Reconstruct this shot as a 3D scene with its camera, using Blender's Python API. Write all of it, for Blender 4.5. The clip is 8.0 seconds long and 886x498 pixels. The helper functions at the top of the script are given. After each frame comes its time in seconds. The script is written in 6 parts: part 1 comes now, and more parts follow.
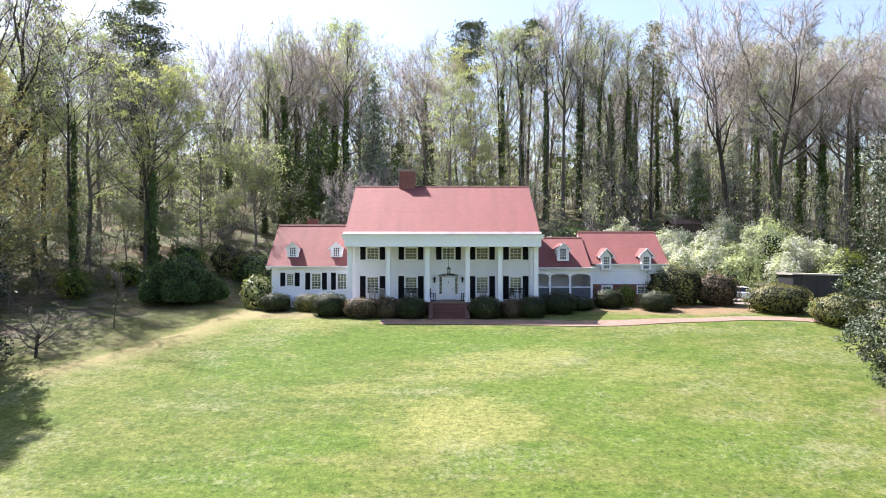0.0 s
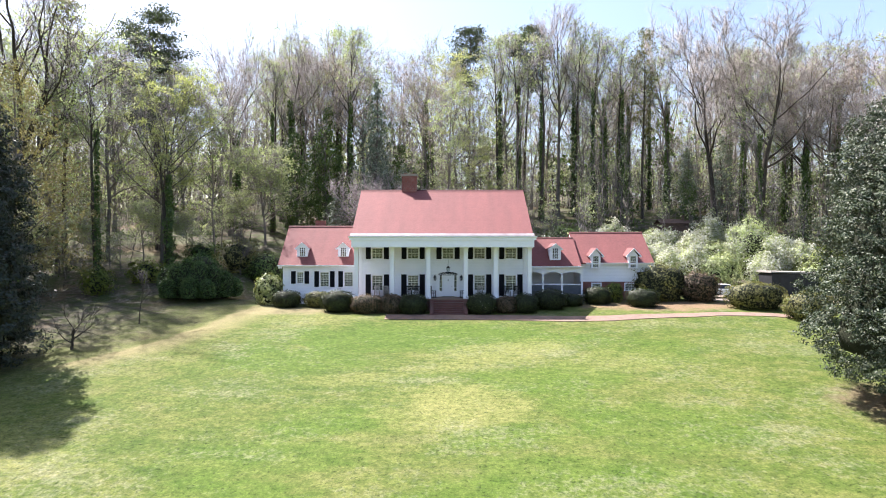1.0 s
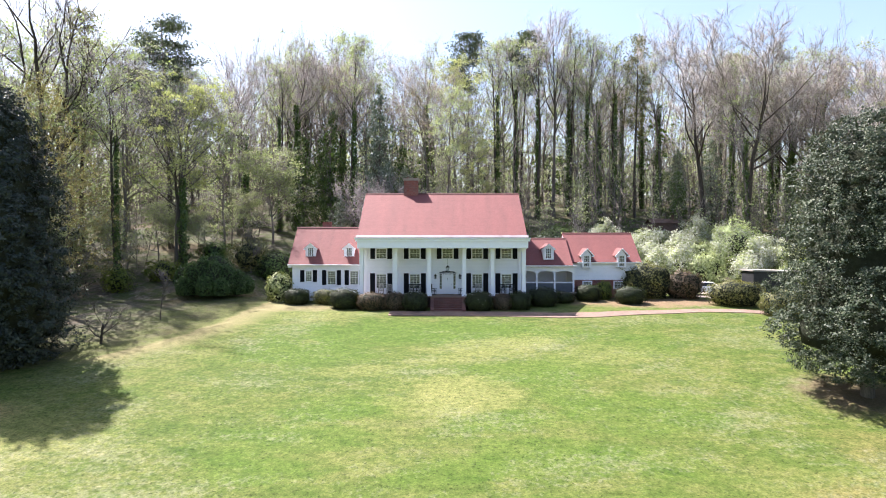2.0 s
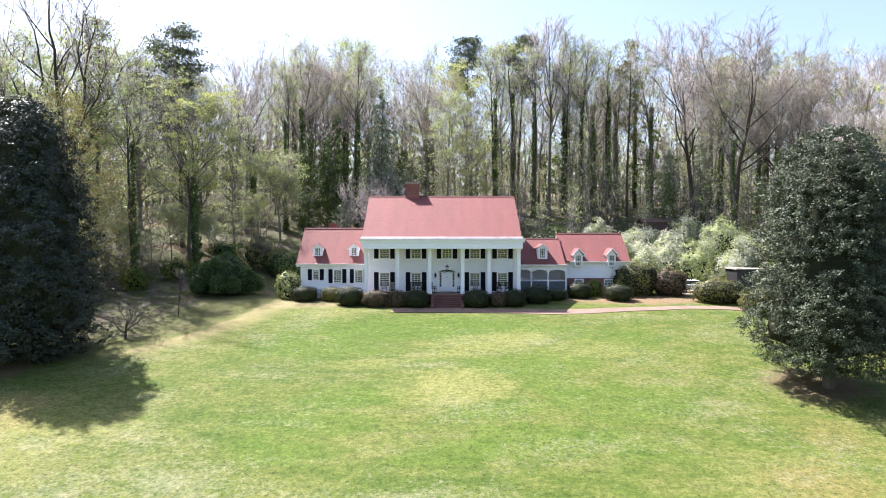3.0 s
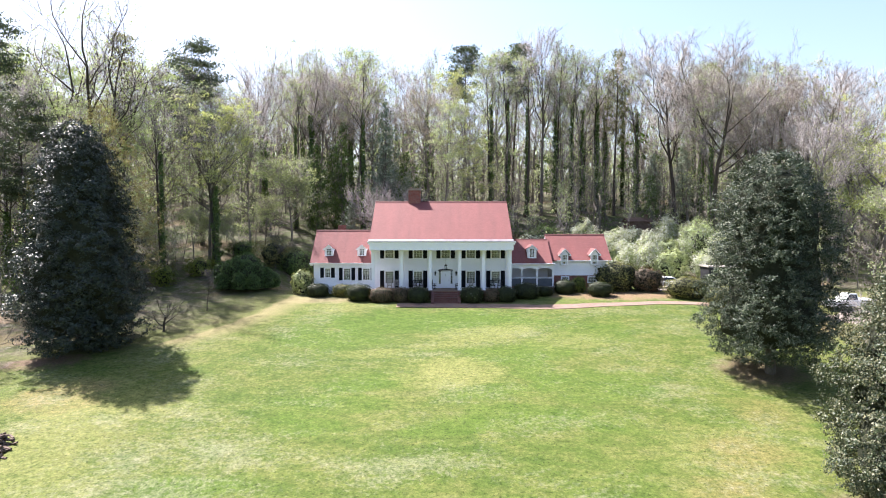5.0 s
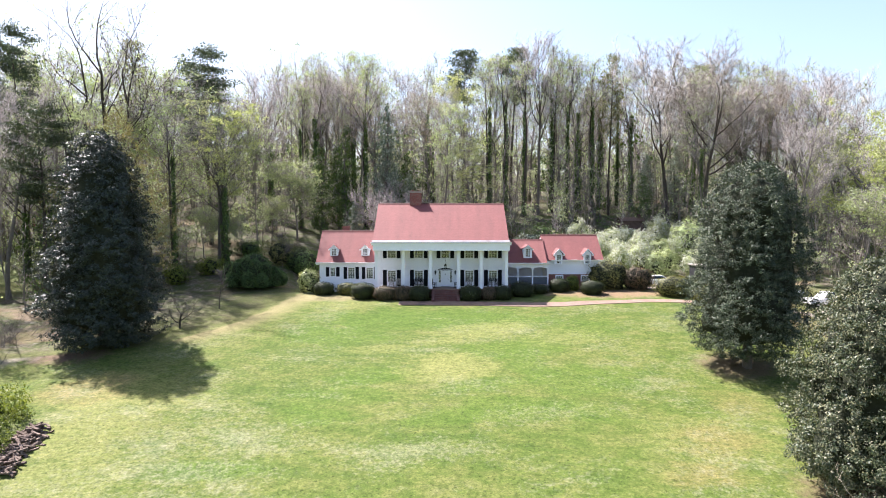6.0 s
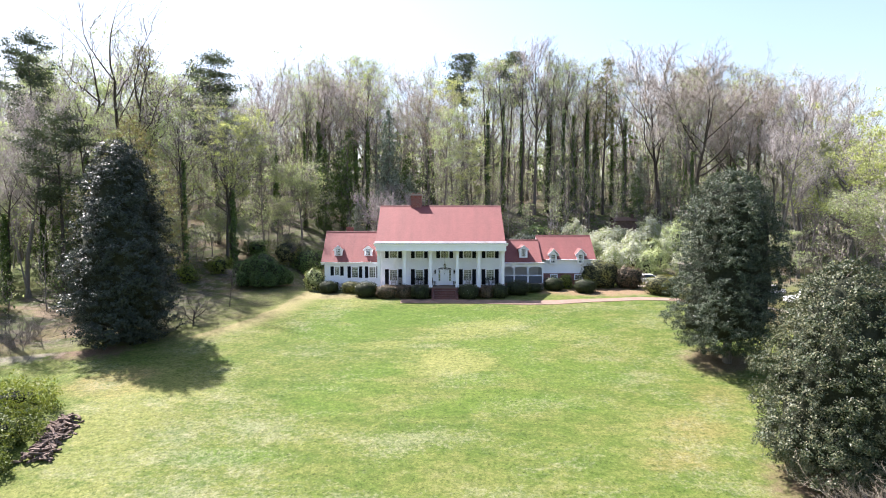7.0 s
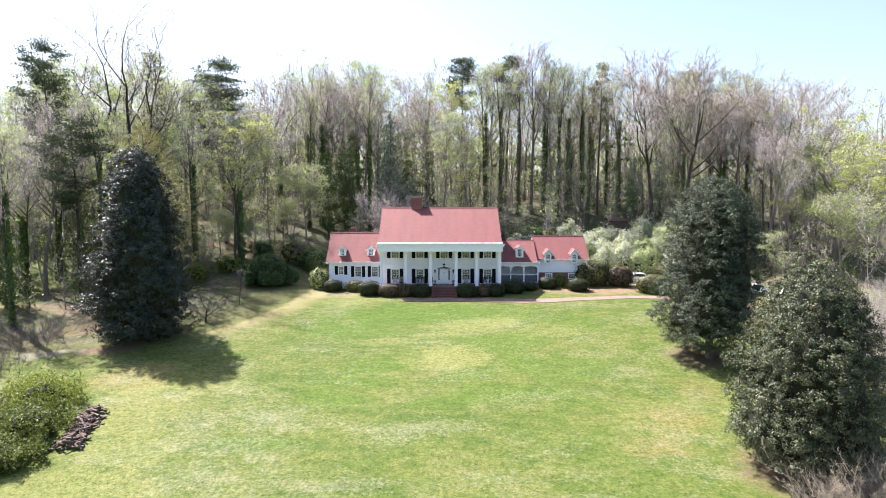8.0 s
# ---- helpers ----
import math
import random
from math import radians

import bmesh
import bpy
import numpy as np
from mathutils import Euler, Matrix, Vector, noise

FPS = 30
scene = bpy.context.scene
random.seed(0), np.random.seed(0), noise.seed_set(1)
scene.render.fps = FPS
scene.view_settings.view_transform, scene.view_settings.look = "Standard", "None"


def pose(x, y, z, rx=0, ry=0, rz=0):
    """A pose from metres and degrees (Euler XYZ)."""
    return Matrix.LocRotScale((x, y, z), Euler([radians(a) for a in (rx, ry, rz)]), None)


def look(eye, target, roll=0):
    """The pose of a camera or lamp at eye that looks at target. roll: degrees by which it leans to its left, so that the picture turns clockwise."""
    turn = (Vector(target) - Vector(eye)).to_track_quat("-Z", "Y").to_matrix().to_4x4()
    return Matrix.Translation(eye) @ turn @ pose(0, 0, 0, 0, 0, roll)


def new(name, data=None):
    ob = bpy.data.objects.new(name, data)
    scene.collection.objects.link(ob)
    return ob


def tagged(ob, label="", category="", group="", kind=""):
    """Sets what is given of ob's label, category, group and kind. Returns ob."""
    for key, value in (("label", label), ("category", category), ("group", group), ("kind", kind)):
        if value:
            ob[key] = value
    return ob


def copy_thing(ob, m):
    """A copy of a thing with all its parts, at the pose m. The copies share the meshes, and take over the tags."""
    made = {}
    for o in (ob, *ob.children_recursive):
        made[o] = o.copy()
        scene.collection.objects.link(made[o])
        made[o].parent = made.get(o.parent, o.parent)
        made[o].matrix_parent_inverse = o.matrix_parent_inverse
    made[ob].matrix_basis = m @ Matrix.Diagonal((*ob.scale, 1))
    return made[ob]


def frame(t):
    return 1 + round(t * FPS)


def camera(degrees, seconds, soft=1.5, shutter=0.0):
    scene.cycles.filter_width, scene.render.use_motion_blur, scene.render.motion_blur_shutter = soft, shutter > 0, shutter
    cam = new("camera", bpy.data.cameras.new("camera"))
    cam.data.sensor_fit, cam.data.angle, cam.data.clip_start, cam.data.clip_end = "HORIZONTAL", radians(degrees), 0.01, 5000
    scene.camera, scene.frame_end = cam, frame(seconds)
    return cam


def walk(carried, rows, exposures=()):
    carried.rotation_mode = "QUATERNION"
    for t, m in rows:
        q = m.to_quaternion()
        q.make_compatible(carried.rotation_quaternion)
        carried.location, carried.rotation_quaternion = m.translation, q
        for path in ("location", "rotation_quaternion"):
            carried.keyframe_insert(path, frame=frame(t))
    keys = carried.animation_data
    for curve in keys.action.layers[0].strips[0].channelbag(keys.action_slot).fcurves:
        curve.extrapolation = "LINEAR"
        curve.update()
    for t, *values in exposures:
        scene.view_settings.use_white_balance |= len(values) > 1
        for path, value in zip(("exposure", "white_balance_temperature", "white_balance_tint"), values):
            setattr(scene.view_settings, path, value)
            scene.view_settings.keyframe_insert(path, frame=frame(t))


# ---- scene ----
cam = camera(72.0, 8.0, soft=1.0)
PATH = [
    (0, (-0.016, -54.276, 5.402), (-0.015, -52.276, 5.411), 0.0),
    (0.5, (-0.015, -56.325, 5.687), (-0.014, -54.325, 5.686), 0.0),
    (1, (-0.013, -58.343, 6.005), (-0.012, -56.343, 5.994), 0.0),
    (1.5, (-0.01, -60.333, 6.354), (-0.009, -58.334, 6.333), 0.0),
    (3, (0.003, -66.163, 7.559), (0.005, -64.163, 7.506), 0.0),
    (3.5, (0.009, -68.067, 8.004), (0.011, -66.068, 7.94), 0.0),
    (4, (0.016, -69.956, 8.465), (0.018, -67.958, 8.391), 0.0),
    (4.5, (0.023, -71.833, 8.941), (0.027, -69.835, 8.857), 0.0),
    (6, (0.052, -77.414, 10.427), (0.056, -75.417, 10.313), 0.0),
    (6.5, (0.063, -79.266, 10.932), (0.068, -77.27, 10.809), 0.0),
    (7, (0.076, -81.119, 11.438), (0.081, -79.123, 11.306), 0.0),
    (7.5, (0.089, -82.975, 11.942), (0.094, -80.98, 11.802), 0.0),
    (8, (0.102, -84.836, 12.44), (0.108, -82.841, 12.292), 0.0),
]
walk(cam, [(t, look(eye, target, roll)) for t, eye, target, roll in PATH], exposures=[(0.0, 1.83, 6100, 17), (8.0, 1.83, 6100, 17)])

# ---- world, sun, exposure ----
SUN_TO = Vector((-0.547, 0.43, 1.0)).normalized()
world = bpy.data.worlds.new("sky")
scene.world = world
world.use_nodes = True
wn = world.node_tree.nodes
wn.clear()
sky = wn.new("ShaderNodeTexSky")
sky.sky_type, sky.sun_disc = "NISHITA", False
sky.sun_elevation, sky.sun_rotation = radians(55.2), radians(308.2)
sky.air_density, sky.dust_density, sky.ozone_density, sky.altitude = 1.2, 3.0, 0.3, 250
back = wn.new("ShaderNodeBackground")
back.inputs["Strength"].default_value = 0.079
wout = wn.new("ShaderNodeOutputWorld")
world.node_tree.links.new(sky.outputs[0], back.inputs["Color"])
world.node_tree.links.new(back.outputs[0], wout.inputs["Surface"])
sun_data = bpy.data.lights.new("sun", "SUN")
sun_data.energy, sun_data.angle, sun_data.color = 5.0, radians(0.53), (1.0, 0.94, 0.84)
sun = new("sun", sun_data)
sun.matrix_world = look(SUN_TO * 100, (0, 0, 0))


# ---- materials ----
def nodes_of(name):
    m = bpy.data.materials.new(name)
    m.use_nodes = True
    t = m.node_tree
    t.nodes.clear()
    out = t.nodes.new("ShaderNodeOutputMaterial")
    p = t.nodes.new("ShaderNodeBsdfPrincipled")
    t.links.new(p.outputs[0], out.inputs["Surface"])
    return m, t, p, out


def coords(t, space="Object"):
    if space == "World":
        return t.nodes.new("ShaderNodeNewGeometry").outputs["Position"]
    return t.nodes.new("ShaderNodeTexCoord").outputs[space]


def noise_tex(t, vec, scale, detail=4.0, rough=0.6):
    n = t.nodes.new("ShaderNodeTexNoise")
    n.inputs["Scale"].default_value, n.inputs["Detail"].default_value, n.inputs["Roughness"].default_value = scale, detail, rough
    t.links.new(vec, n.inputs["Vector"])
    return n.outputs["Fac"]


def ramp(t, fac, stops):
    r = t.nodes.new("ShaderNodeValToRGB")
    e = r.color_ramp.elements
    while len(e) < len(stops):
        e.new(0.5)
    for el, (pos, col) in zip(e, stops):
        el.position, el.color = pos, (*col, 1) if len(col) == 3 else col
    t.links.new(fac, r.inputs["Fac"])
    return r.outputs["Color"]


def math_node(t, op, a, b=None, c=None):
    n = t.nodes.new("ShaderNodeMath")
    n.operation = op
    for k, v in enumerate((a, b, c)):
        if v is None:
            continue
        if isinstance(v, (int, float)):
            n.inputs[k].default_value = v
        else:
            t.links.new(v, n.inputs[k])
    return n.outputs[0]


def mix(t, fac, a, b, mode="MIX"):
    n = t.nodes.new("ShaderNodeMix")
    n.data_type, n.blend_type = "RGBA", mode
    for sock, v in ((n.inputs[0], fac), (n.inputs[6], a), (n.inputs[7], b)):
        if isinstance(v, (int, float)):
            sock.default_value = v
        elif isinstance(v, tuple):
            sock.default_value = (*v, 1)
        else:
            t.links.new(v, sock)
    return n.outputs[2]


def bump(t, p, height, strength, dist):
    b = t.nodes.new("ShaderNodeBump")
    b.inputs["Strength"].default_value, b.inputs["Distance"].default_value = strength, dist
    t.links.new(height, b.inputs["Height"])
    t.links.new(b.outputs[0], p.inputs["Normal"])


def surface(name, dark, light, scale=3.0, fine=30.0, rough=0.8, bumps=0.3, dist=0.01, space="Object", metal=0.0, vary=0.15, spec=0.35):
    """A plain weathered surface: two scales of variation, fine relief."""
    m, t, p, out = nodes_of(name)
    v = coords(t, space)
    big, small = noise_tex(t, v, scale), noise_tex(t, v, fine, 3)
    col = ramp(t, big, [(0.3, dark), (0.7, light)])
    shade = ramp(t, small, [(0.3, (1 - vary,) * 3), (0.7, (1, 1, 1))])
    t.links.new(mix(t, 1.0, col, shade, "MULTIPLY"), p.inputs["Base Color"])
    p.inputs["Roughness"].default_value, p.inputs["Metallic"].default_value = rough, metal
    p.inputs["Specular IOR Level"].default_value = spec
    bump(t, p, small, bumps, dist)
    return m


def leaf_mat(name, dark, mid, light, rough=0.45, sheer=0.35, sheer_col=None, spec=0.4):
    """Foliage: each leaf its own tint; part of the light passes through the blade."""
    m, t, p, out = nodes_of(name)
    geo = t.nodes.new("ShaderNodeNewGeometry")
    info = t.nodes.new("ShaderNodeObjectInfo")
    fac = math_node(t, "MULTIPLY_ADD", info.outputs["Random"], 0.2, math_node(t, "MULTIPLY", geo.outputs["Random Per Island"], 0.8))
    big = noise_tex(t, coords(t), 0.5, 2)
    fac = math_node(t, "ADD", fac, math_node(t, "MULTIPLY_ADD", big, 0.7, -0.35))
    col = ramp(t, fac, [(0.05, dark), (0.5, mid), (0.95, light)])
    t.links.new(col, p.inputs["Base Color"])
    p.inputs["Roughness"].default_value = rough
    p.inputs["Specular IOR Level"].default_value = spec
    tr = t.nodes.new("ShaderNodeBsdfTranslucent")
    t.links.new(mix(t, 1.0, col, sheer_col or (1.0, 1.0, 0.55), "MULTIPLY"), tr.inputs["Color"])
    ms = t.nodes.new("ShaderNodeMixShader")
    ms.inputs[0].default_value = sheer
    t.links.new(p.outputs[0], ms.inputs[1])
    t.links.new(tr.outputs[0], ms.inputs[2])
    t.links.new(ms.outputs[0], out.inputs["Surface"])
    return m


def bark_mat(name, dark, light):
    m, t, p, out = nodes_of(name)
    info = t.nodes.new("ShaderNodeObjectInfo")
    mp = t.nodes.new("ShaderNodeMapping")
    mp.inputs["Scale"].default_value = (3.0, 3.0, 0.5)
    t.links.new(coords(t), mp.inputs["Vector"])
    n1, n2 = noise_tex(t, mp.outputs[0], 2.0), noise_tex(t, mp.outputs[0], 9.0, 5)
    col = ramp(t, n1, [(0.3, dark), (0.7, light)])
    lum = math_node(t, "MULTIPLY_ADD", info.outputs["Random"], 0.5, 0.75)
    hsv = t.nodes.new("ShaderNodeHueSaturation")
    t.links.new(lum, hsv.inputs["Value"])
    t.links.new(mix(t, 0.5, col, ramp(t, n2, [(0.35, (0.35,) * 3), (0.65, (1, 1, 1))]), "MULTIPLY"), hsv.inputs["Color"])
    t.links.new(hsv.outputs[0], p.inputs["Base Color"])
    p.inputs["Roughness"].default_value = 0.9
    p.inputs["Specular IOR Level"].default_value = 0.2
    bump(t, p, n2, 0.6, 0.03)
    return m


def brick_mat(name, a, b, mortar, scale=1.0, flat=False, rough=0.85):
    """Brickwork: bricks 0.21 by 0.07 m with recessed joints, stains at large scale."""
    m, t, p, out = nodes_of(name)
    sep = t.nodes.new("ShaderNodeSeparateXYZ")
    t.links.new(coords(t, "World"), sep.inputs[0])
    com = t.nodes.new("ShaderNodeCombineXYZ")
    across = sep.outputs["X"] if flat else math_node(t, "ADD", sep.outputs["X"], sep.outputs["Y"])
    t.links.new(across, com.inputs[0])
    t.links.new(sep.outputs["Y" if flat else "Z"], com.inputs[1])
    br = t.nodes.new("ShaderNodeTexBrick")
    br.inputs["Scale"].default_value = scale
    br.inputs["Brick Width"].default_value, br.inputs["Row Height"].default_value = (0.21, 0.105) if flat else (0.21, 0.072)
    br.inputs["Mortar Size"].default_value = 0.008
    br.inputs["Color1"].default_value, br.inputs["Color2"].default_value, br.inputs["Mortar"].default_value = (*a, 1), (*b, 1), (*mortar, 1)
    t.links.new(com.outputs[0], br.inputs["Vector"])
    stain = ramp(t, noise_tex(t, coords(t, "World"), 0.8, 5), [(0.3, (0.7, 0.7, 0.7)), (0.7, (1.1, 1.08, 1.05))])
    t.links.new(mix(t, 1.0, br.outputs["Color"], stain, "MULTIPLY"), p.inputs["Base Color"])
    p.inputs["Roughness"].default_value = rough
    bump(t, p, math_node(t, "SUBTRACT", 1.0, br.outputs["Fac"]), 0.6, 0.006)
    return m


def siding_mat():
    """White painted lap boards, 0.15 m apart, with fine dirt."""
    m, t, p, out = nodes_of("white_lap_siding")
    v = coords(t, "World")
    sep = t.nodes.new("ShaderNodeSeparateXYZ")
    t.links.new(v, sep.inputs[0])
    saw = math_node(t, "FRACT", math_node(t, "MULTIPLY", sep.outputs["Z"], 1 / 0.15))
    dirt = noise_tex(t, v, 0.9, 6)
    col = ramp(t, dirt, [(0.3, (0.80, 0.815, 0.88)), (0.65, (0.85, 0.862, 0.93))])
    joint = ramp(t, saw, [(0.0, (0.75,) * 3), (0.12, (1, 1, 1))])
    t.links.new(mix(t, 1.0, col, joint, "MULTIPLY"), p.inputs["Base Color"])
    p.inputs["Roughness"].default_value = 0.55
    bump(t, p, math_node(t, "SUBTRACT", 1.0, saw), 0.5, 0.02)
    return m


def shingle_mat():
    """Red-brown asphalt shingles: courses of 0.15 m, tabs that differ a little, streaks down the slope."""
    m, t, p, out = nodes_of("red_shingles")
    v = coords(t, "World")
    sep = t.nodes.new("ShaderNodeSeparateXYZ")
    t.links.new(v, sep.inputs[0])
    com = t.nodes.new("ShaderNodeCombineXYZ")
    t.links.new(sep.outputs["X"], com.inputs[0])
    t.links.new(sep.outputs["Z"], com.inputs[1])
    br = t.nodes.new("ShaderNodeTexBrick")
    br.inputs["Scale"].default_value = 1.0
    br.inputs["Brick Width"].default_value, br.inputs["Row Height"].default_value = 0.3, 0.095
    br.inputs["Mortar Size"].default_value = 0.006
    br.inputs["Color1"].default_value, br.inputs["Color2"].default_value = (0.185, 0.057, 0.053, 1), (0.160, 0.048, 0.045, 1)
    br.inputs["Mortar"].default_value = (0.120, 0.033, 0.032, 1)
    t.links.new(com.outputs[0], br.inputs["Vector"])
    mp = t.nodes.new("ShaderNodeMapping")
    mp.inputs["Scale"].default_value = (1.2, 0.12, 0.12)
    t.links.new(v, mp.inputs["Vector"])
    streak = ramp(t, noise_tex(t, mp.outputs[0], 1.0, 5), [(0.3, (0.86, 0.86, 0.88)), (0.7, (1.08, 1.05, 1.05))])
    grain = ramp(t, noise_tex(t, v, 40, 2), [(0.3, (0.85,) * 3), (0.7, (1.05,) * 3)])
    t.links.new(mix(t, 1.0, mix(t, 1.0, br.outputs["Color"], streak, "MULTIPLY"), grain, "MULTIPLY"), p.inputs["Base Color"])
    p.inputs["Roughness"].default_value = 0.8
    p.inputs["Specular IOR Level"].default_value = 0.5
    bump(t, p, math_node(t, "SUBTRACT", 1.0, br.outputs["Fac"]), 0.4, 0.008)
    return m


def glass_mat():
    m, t, p, out = nodes_of("window_glass")
    p.inputs["Base Color"].default_value = (0.75, 0.8, 0.8, 1)
    p.inputs["Roughness"].default_value = 0.03
    p.inputs["Transmission Weight"].default_value = 0.9
    p.inputs["IOR"].default_value = 1.5
    return m


def streaks(t, v):
    """Places drawn out along x, for patches that run across the slope."""
    mp = t.nodes.new("ShaderNodeMapping")
    mp.inputs["Rotation"].default_value = (0, 0, 0.35)
    mp.inputs["Scale"].default_value = (0.7, 1.25, 1.0)
    t.links.new(v, mp.inputs["Vector"])
    return mp.outputs[0]


def spot_at(t, X, Y, v_noise, cx, cy, rx, ry, ragged=2.0, turn=0.0):
    """One inside an ellipse in plan, falling off past a ragged rim."""
    c, sn = math.cos(turn), math.sin(turn)
    dx, dy = math_node(t, "SUBTRACT", X, cx), math_node(t, "SUBTRACT", Y, cy)
    ex = math_node(t, "ADD", math_node(t, "MULTIPLY", dx, c / rx), math_node(t, "MULTIPLY", dy, sn / rx))
    ey = math_node(t, "ADD", math_node(t, "MULTIPLY", dx, -sn / ry), math_node(t, "MULTIPLY", dy, c / ry))
    inside = math_node(t, "SUBTRACT", 1.0, math_node(t, "ADD", math_node(t, "MULTIPLY", ex, ex), math_node(t, "MULTIPLY", ey, ey)))
    return math_node(t, "MAXIMUM", math_node(t, "ADD", inside, math_node(t, "MULTIPLY_ADD", v_noise, ragged, -0.55 * ragged)), -1.0)


def ground_mat():
    """One sheet of ground: mown lawn with dry and clover patches, and leaf litter under the woods."""
    m, t, p, out = nodes_of("lawn_and_leaf_litter")
    v = coords(t, "World")
    sep = t.nodes.new("ShaderNodeSeparateXYZ")
    t.links.new(v, sep.inputs[0])
    X, Y = sep.outputs["X"], sep.outputs["Y"]
    sv = streaks(t, v)
    big, mid, small, fine = noise_tex(t, sv, 0.12, 4, 0.6), noise_tex(t, sv, 0.55, 8, 0.72), noise_tex(t, v, 2.2, 5, 0.7), noise_tex(t, v, 9.0, 4, 0.7)
    rag = noise_tex(t, sv, 0.45, 8, 0.75)
    # turf: darker lush stretches, mid green, yellower worn stretches
    grass = ramp(t, math_node(t, "ADD", math_node(t, "MULTIPLY", mid, 0.62), math_node(t, "MULTIPLY", big, 0.38)), [(0.36, (0.050, 0.084, 0.013)), (0.46, (0.077, 0.108, 0.021)), (0.55, (0.106, 0.124, 0.032)), (0.66, (0.140, 0.144, 0.058))])
    # lush tongues round the dry patch and below the walk
    for cx, cy, rx, ry, turn, k in ((-6.5, -23.5, 5.5, 2.4, 0.1, 0.65), (3.5, -25.5, 5.0, 1.8, 0.15, 0.55), (-9.8, -30.5, 4.0, 2.0, 0.0, 0.6), (-1.0, -9.0, 17.0, 4.6, 0.0, 0.7), (6.5, -17.5, 8.0, 3.6, 0.1, 0.55), (-11.0, -14.0, 8.0, 4.0, -0.1, 0.6), (12.5, -24.0, 7.5, 4.0, 0.1, 0.5), (-9.0, -27.5, 7.0, 2.6, 0.1, 0.5), (5.5, -29.5, 6.5, 2.6, 0.0, 0.5), (16.0, -12.0, 6.0, 4.0, 0.0, 0.45), (8.0, -21.0, 3.0, 5.0, 0.2, 0.45), (-15.0, -37.8, 4.5, 1.6, 0.0, 0.55), (0.5, -31.0, 4.0, 1.6, 0.2, 0.5), (12.0, -30.0, 4.5, 2.2, -0.2, 0.4)):
        grass = mix(t, ramp(t, spot_at(t, X, Y, rag, cx, cy, rx, ry, 3.0, turn), [(0.05, (0, 0, 0)), (0.55, (k,) * 3)]), grass, (0.068, 0.116, 0.015))
    # straw-coloured patches: the large one in the middle, its tail towards the walk, worn turf to both sides
    for cx, cy, rx, ry, turn, k in ((0.4, -21.8, 5.8, 3.9, 0.0, 0.85), (4.2, -12.8, 7.4, 3.2, 0.35, 0.65), (12.8, -14.5, 5.0, 3.0, 0.2, 0.4), (-6.0, -17.5, 4.5, 1.6, 0.1, 0.45), (20.0, -33.5, 7.0, 4.2, 0.2, 0.3), (-24.0, -26.5, 7.5, 3.2, -0.3, 0.55), (-29.0, -27.0, 5.0, 6.0, 0.0, 0.8), (-26.5, -32.5, 5.5, 5.0, 0.3, 0.65), (-24.5, -38.5, 6.0, 4.0, 0.2, 0.55), (-26.0, -44.0, 8.0, 4.5, 0.0, 0.6), (-12.0, -3.8, 6.5, 2.2, 0.2, 0.5)):
        grass = mix(t, ramp(t, spot_at(t, X, Y, rag, cx, cy, rx, ry, 3.6, turn), [(0.0, (0, 0, 0)), (0.6, (k,) * 3)]), grass, (0.166, 0.172, 0.058))
    for cx, cy, rx, ry, turn, k in ((20.0, -34.0, 4.0, 3.2, 0.3, 0.4), (24.0, -28.5, 3.0, 3.0, 0.0, 0.3), (17.0, -38.5, 4.0, 2.0, 0.0, 0.35), (-30.5, -26.0, 5.0, 4.0, 0.2, 0.5)):
        grass = mix(t, ramp(t, spot_at(t, X, Y, rag, cx, cy, rx, ry, 3.0, turn), [(0.0, (0, 0, 0)), (0.8, (k,) * 3)]), grass, (0.190, 0.140, 0.062))
    # whitish clover and dead leaf specks in drifts over the lower lawn
    drift = math_node(t, "ADD", math_node(t, "MULTIPLY", noise_tex(t, sv, 0.20, 6, 0.7), 0.8), 0.0)
    for cx, cy, rx, ry in ((-18.0, -33.5, 10.0, 7.5), (-16.0, -37.0, 8.0, 6.0), (-14.0, -44.0, 14.0, 5.0)):
        drift = math_node(t, "ADD", drift, math_node(t, "MULTIPLY", math_node(t, "MAXIMUM", spot_at(t, X, Y, rag, cx, cy, rx, ry, 1.6), 0.0), 0.10))
    speck = math_node(t, "ADD", math_node(t, "MULTIPLY", drift, 0.66), math_node(t, "MULTIPLY", noise_tex(t, v, 3.4, 4, 0.7), 0.44))
    grass = mix(t, ramp(t, speck, [(0.50, (0, 0, 0)), (0.57, (0.34,) * 3), (0.68, (0.72,) * 3)]), grass, (0.203, 0.202, 0.135))
    # small dark gaps between the tufts, and tufts themselves
    clod = ramp(t, noise_tex(t, v, 3.1, 4, 0.65), [(0.34, (0.66, 0.72, 0.60)), (0.62, (1.14, 1.12, 1.12))])
    grass = mix(t, 1.0, grass, clod, "MULTIPLY")
    bite = ramp(t, noise_tex(t, sv, 1.3, 5, 0.7), [(0.36, (0.76, 0.84, 0.72)), (0.50, (1, 1, 1)), (0.64, (1.12, 1.08, 1.16))])
    grass = mix(t, 1.0, grass, bite, "MULTIPLY")
    pock = ramp(t, noise_tex(t, v, 5.0, 3, 0.6), [(0.31, (0.45, 0.50, 0.42)), (0.43, (1, 1, 1))])
    grass = mix(t, 1.0, grass, pock, "MULTIPLY")
    # bare mulch and straw and fallen leaves round shrubs and trees
    ragged = noise_tex(t, v, 0.9, 6, 0.75)
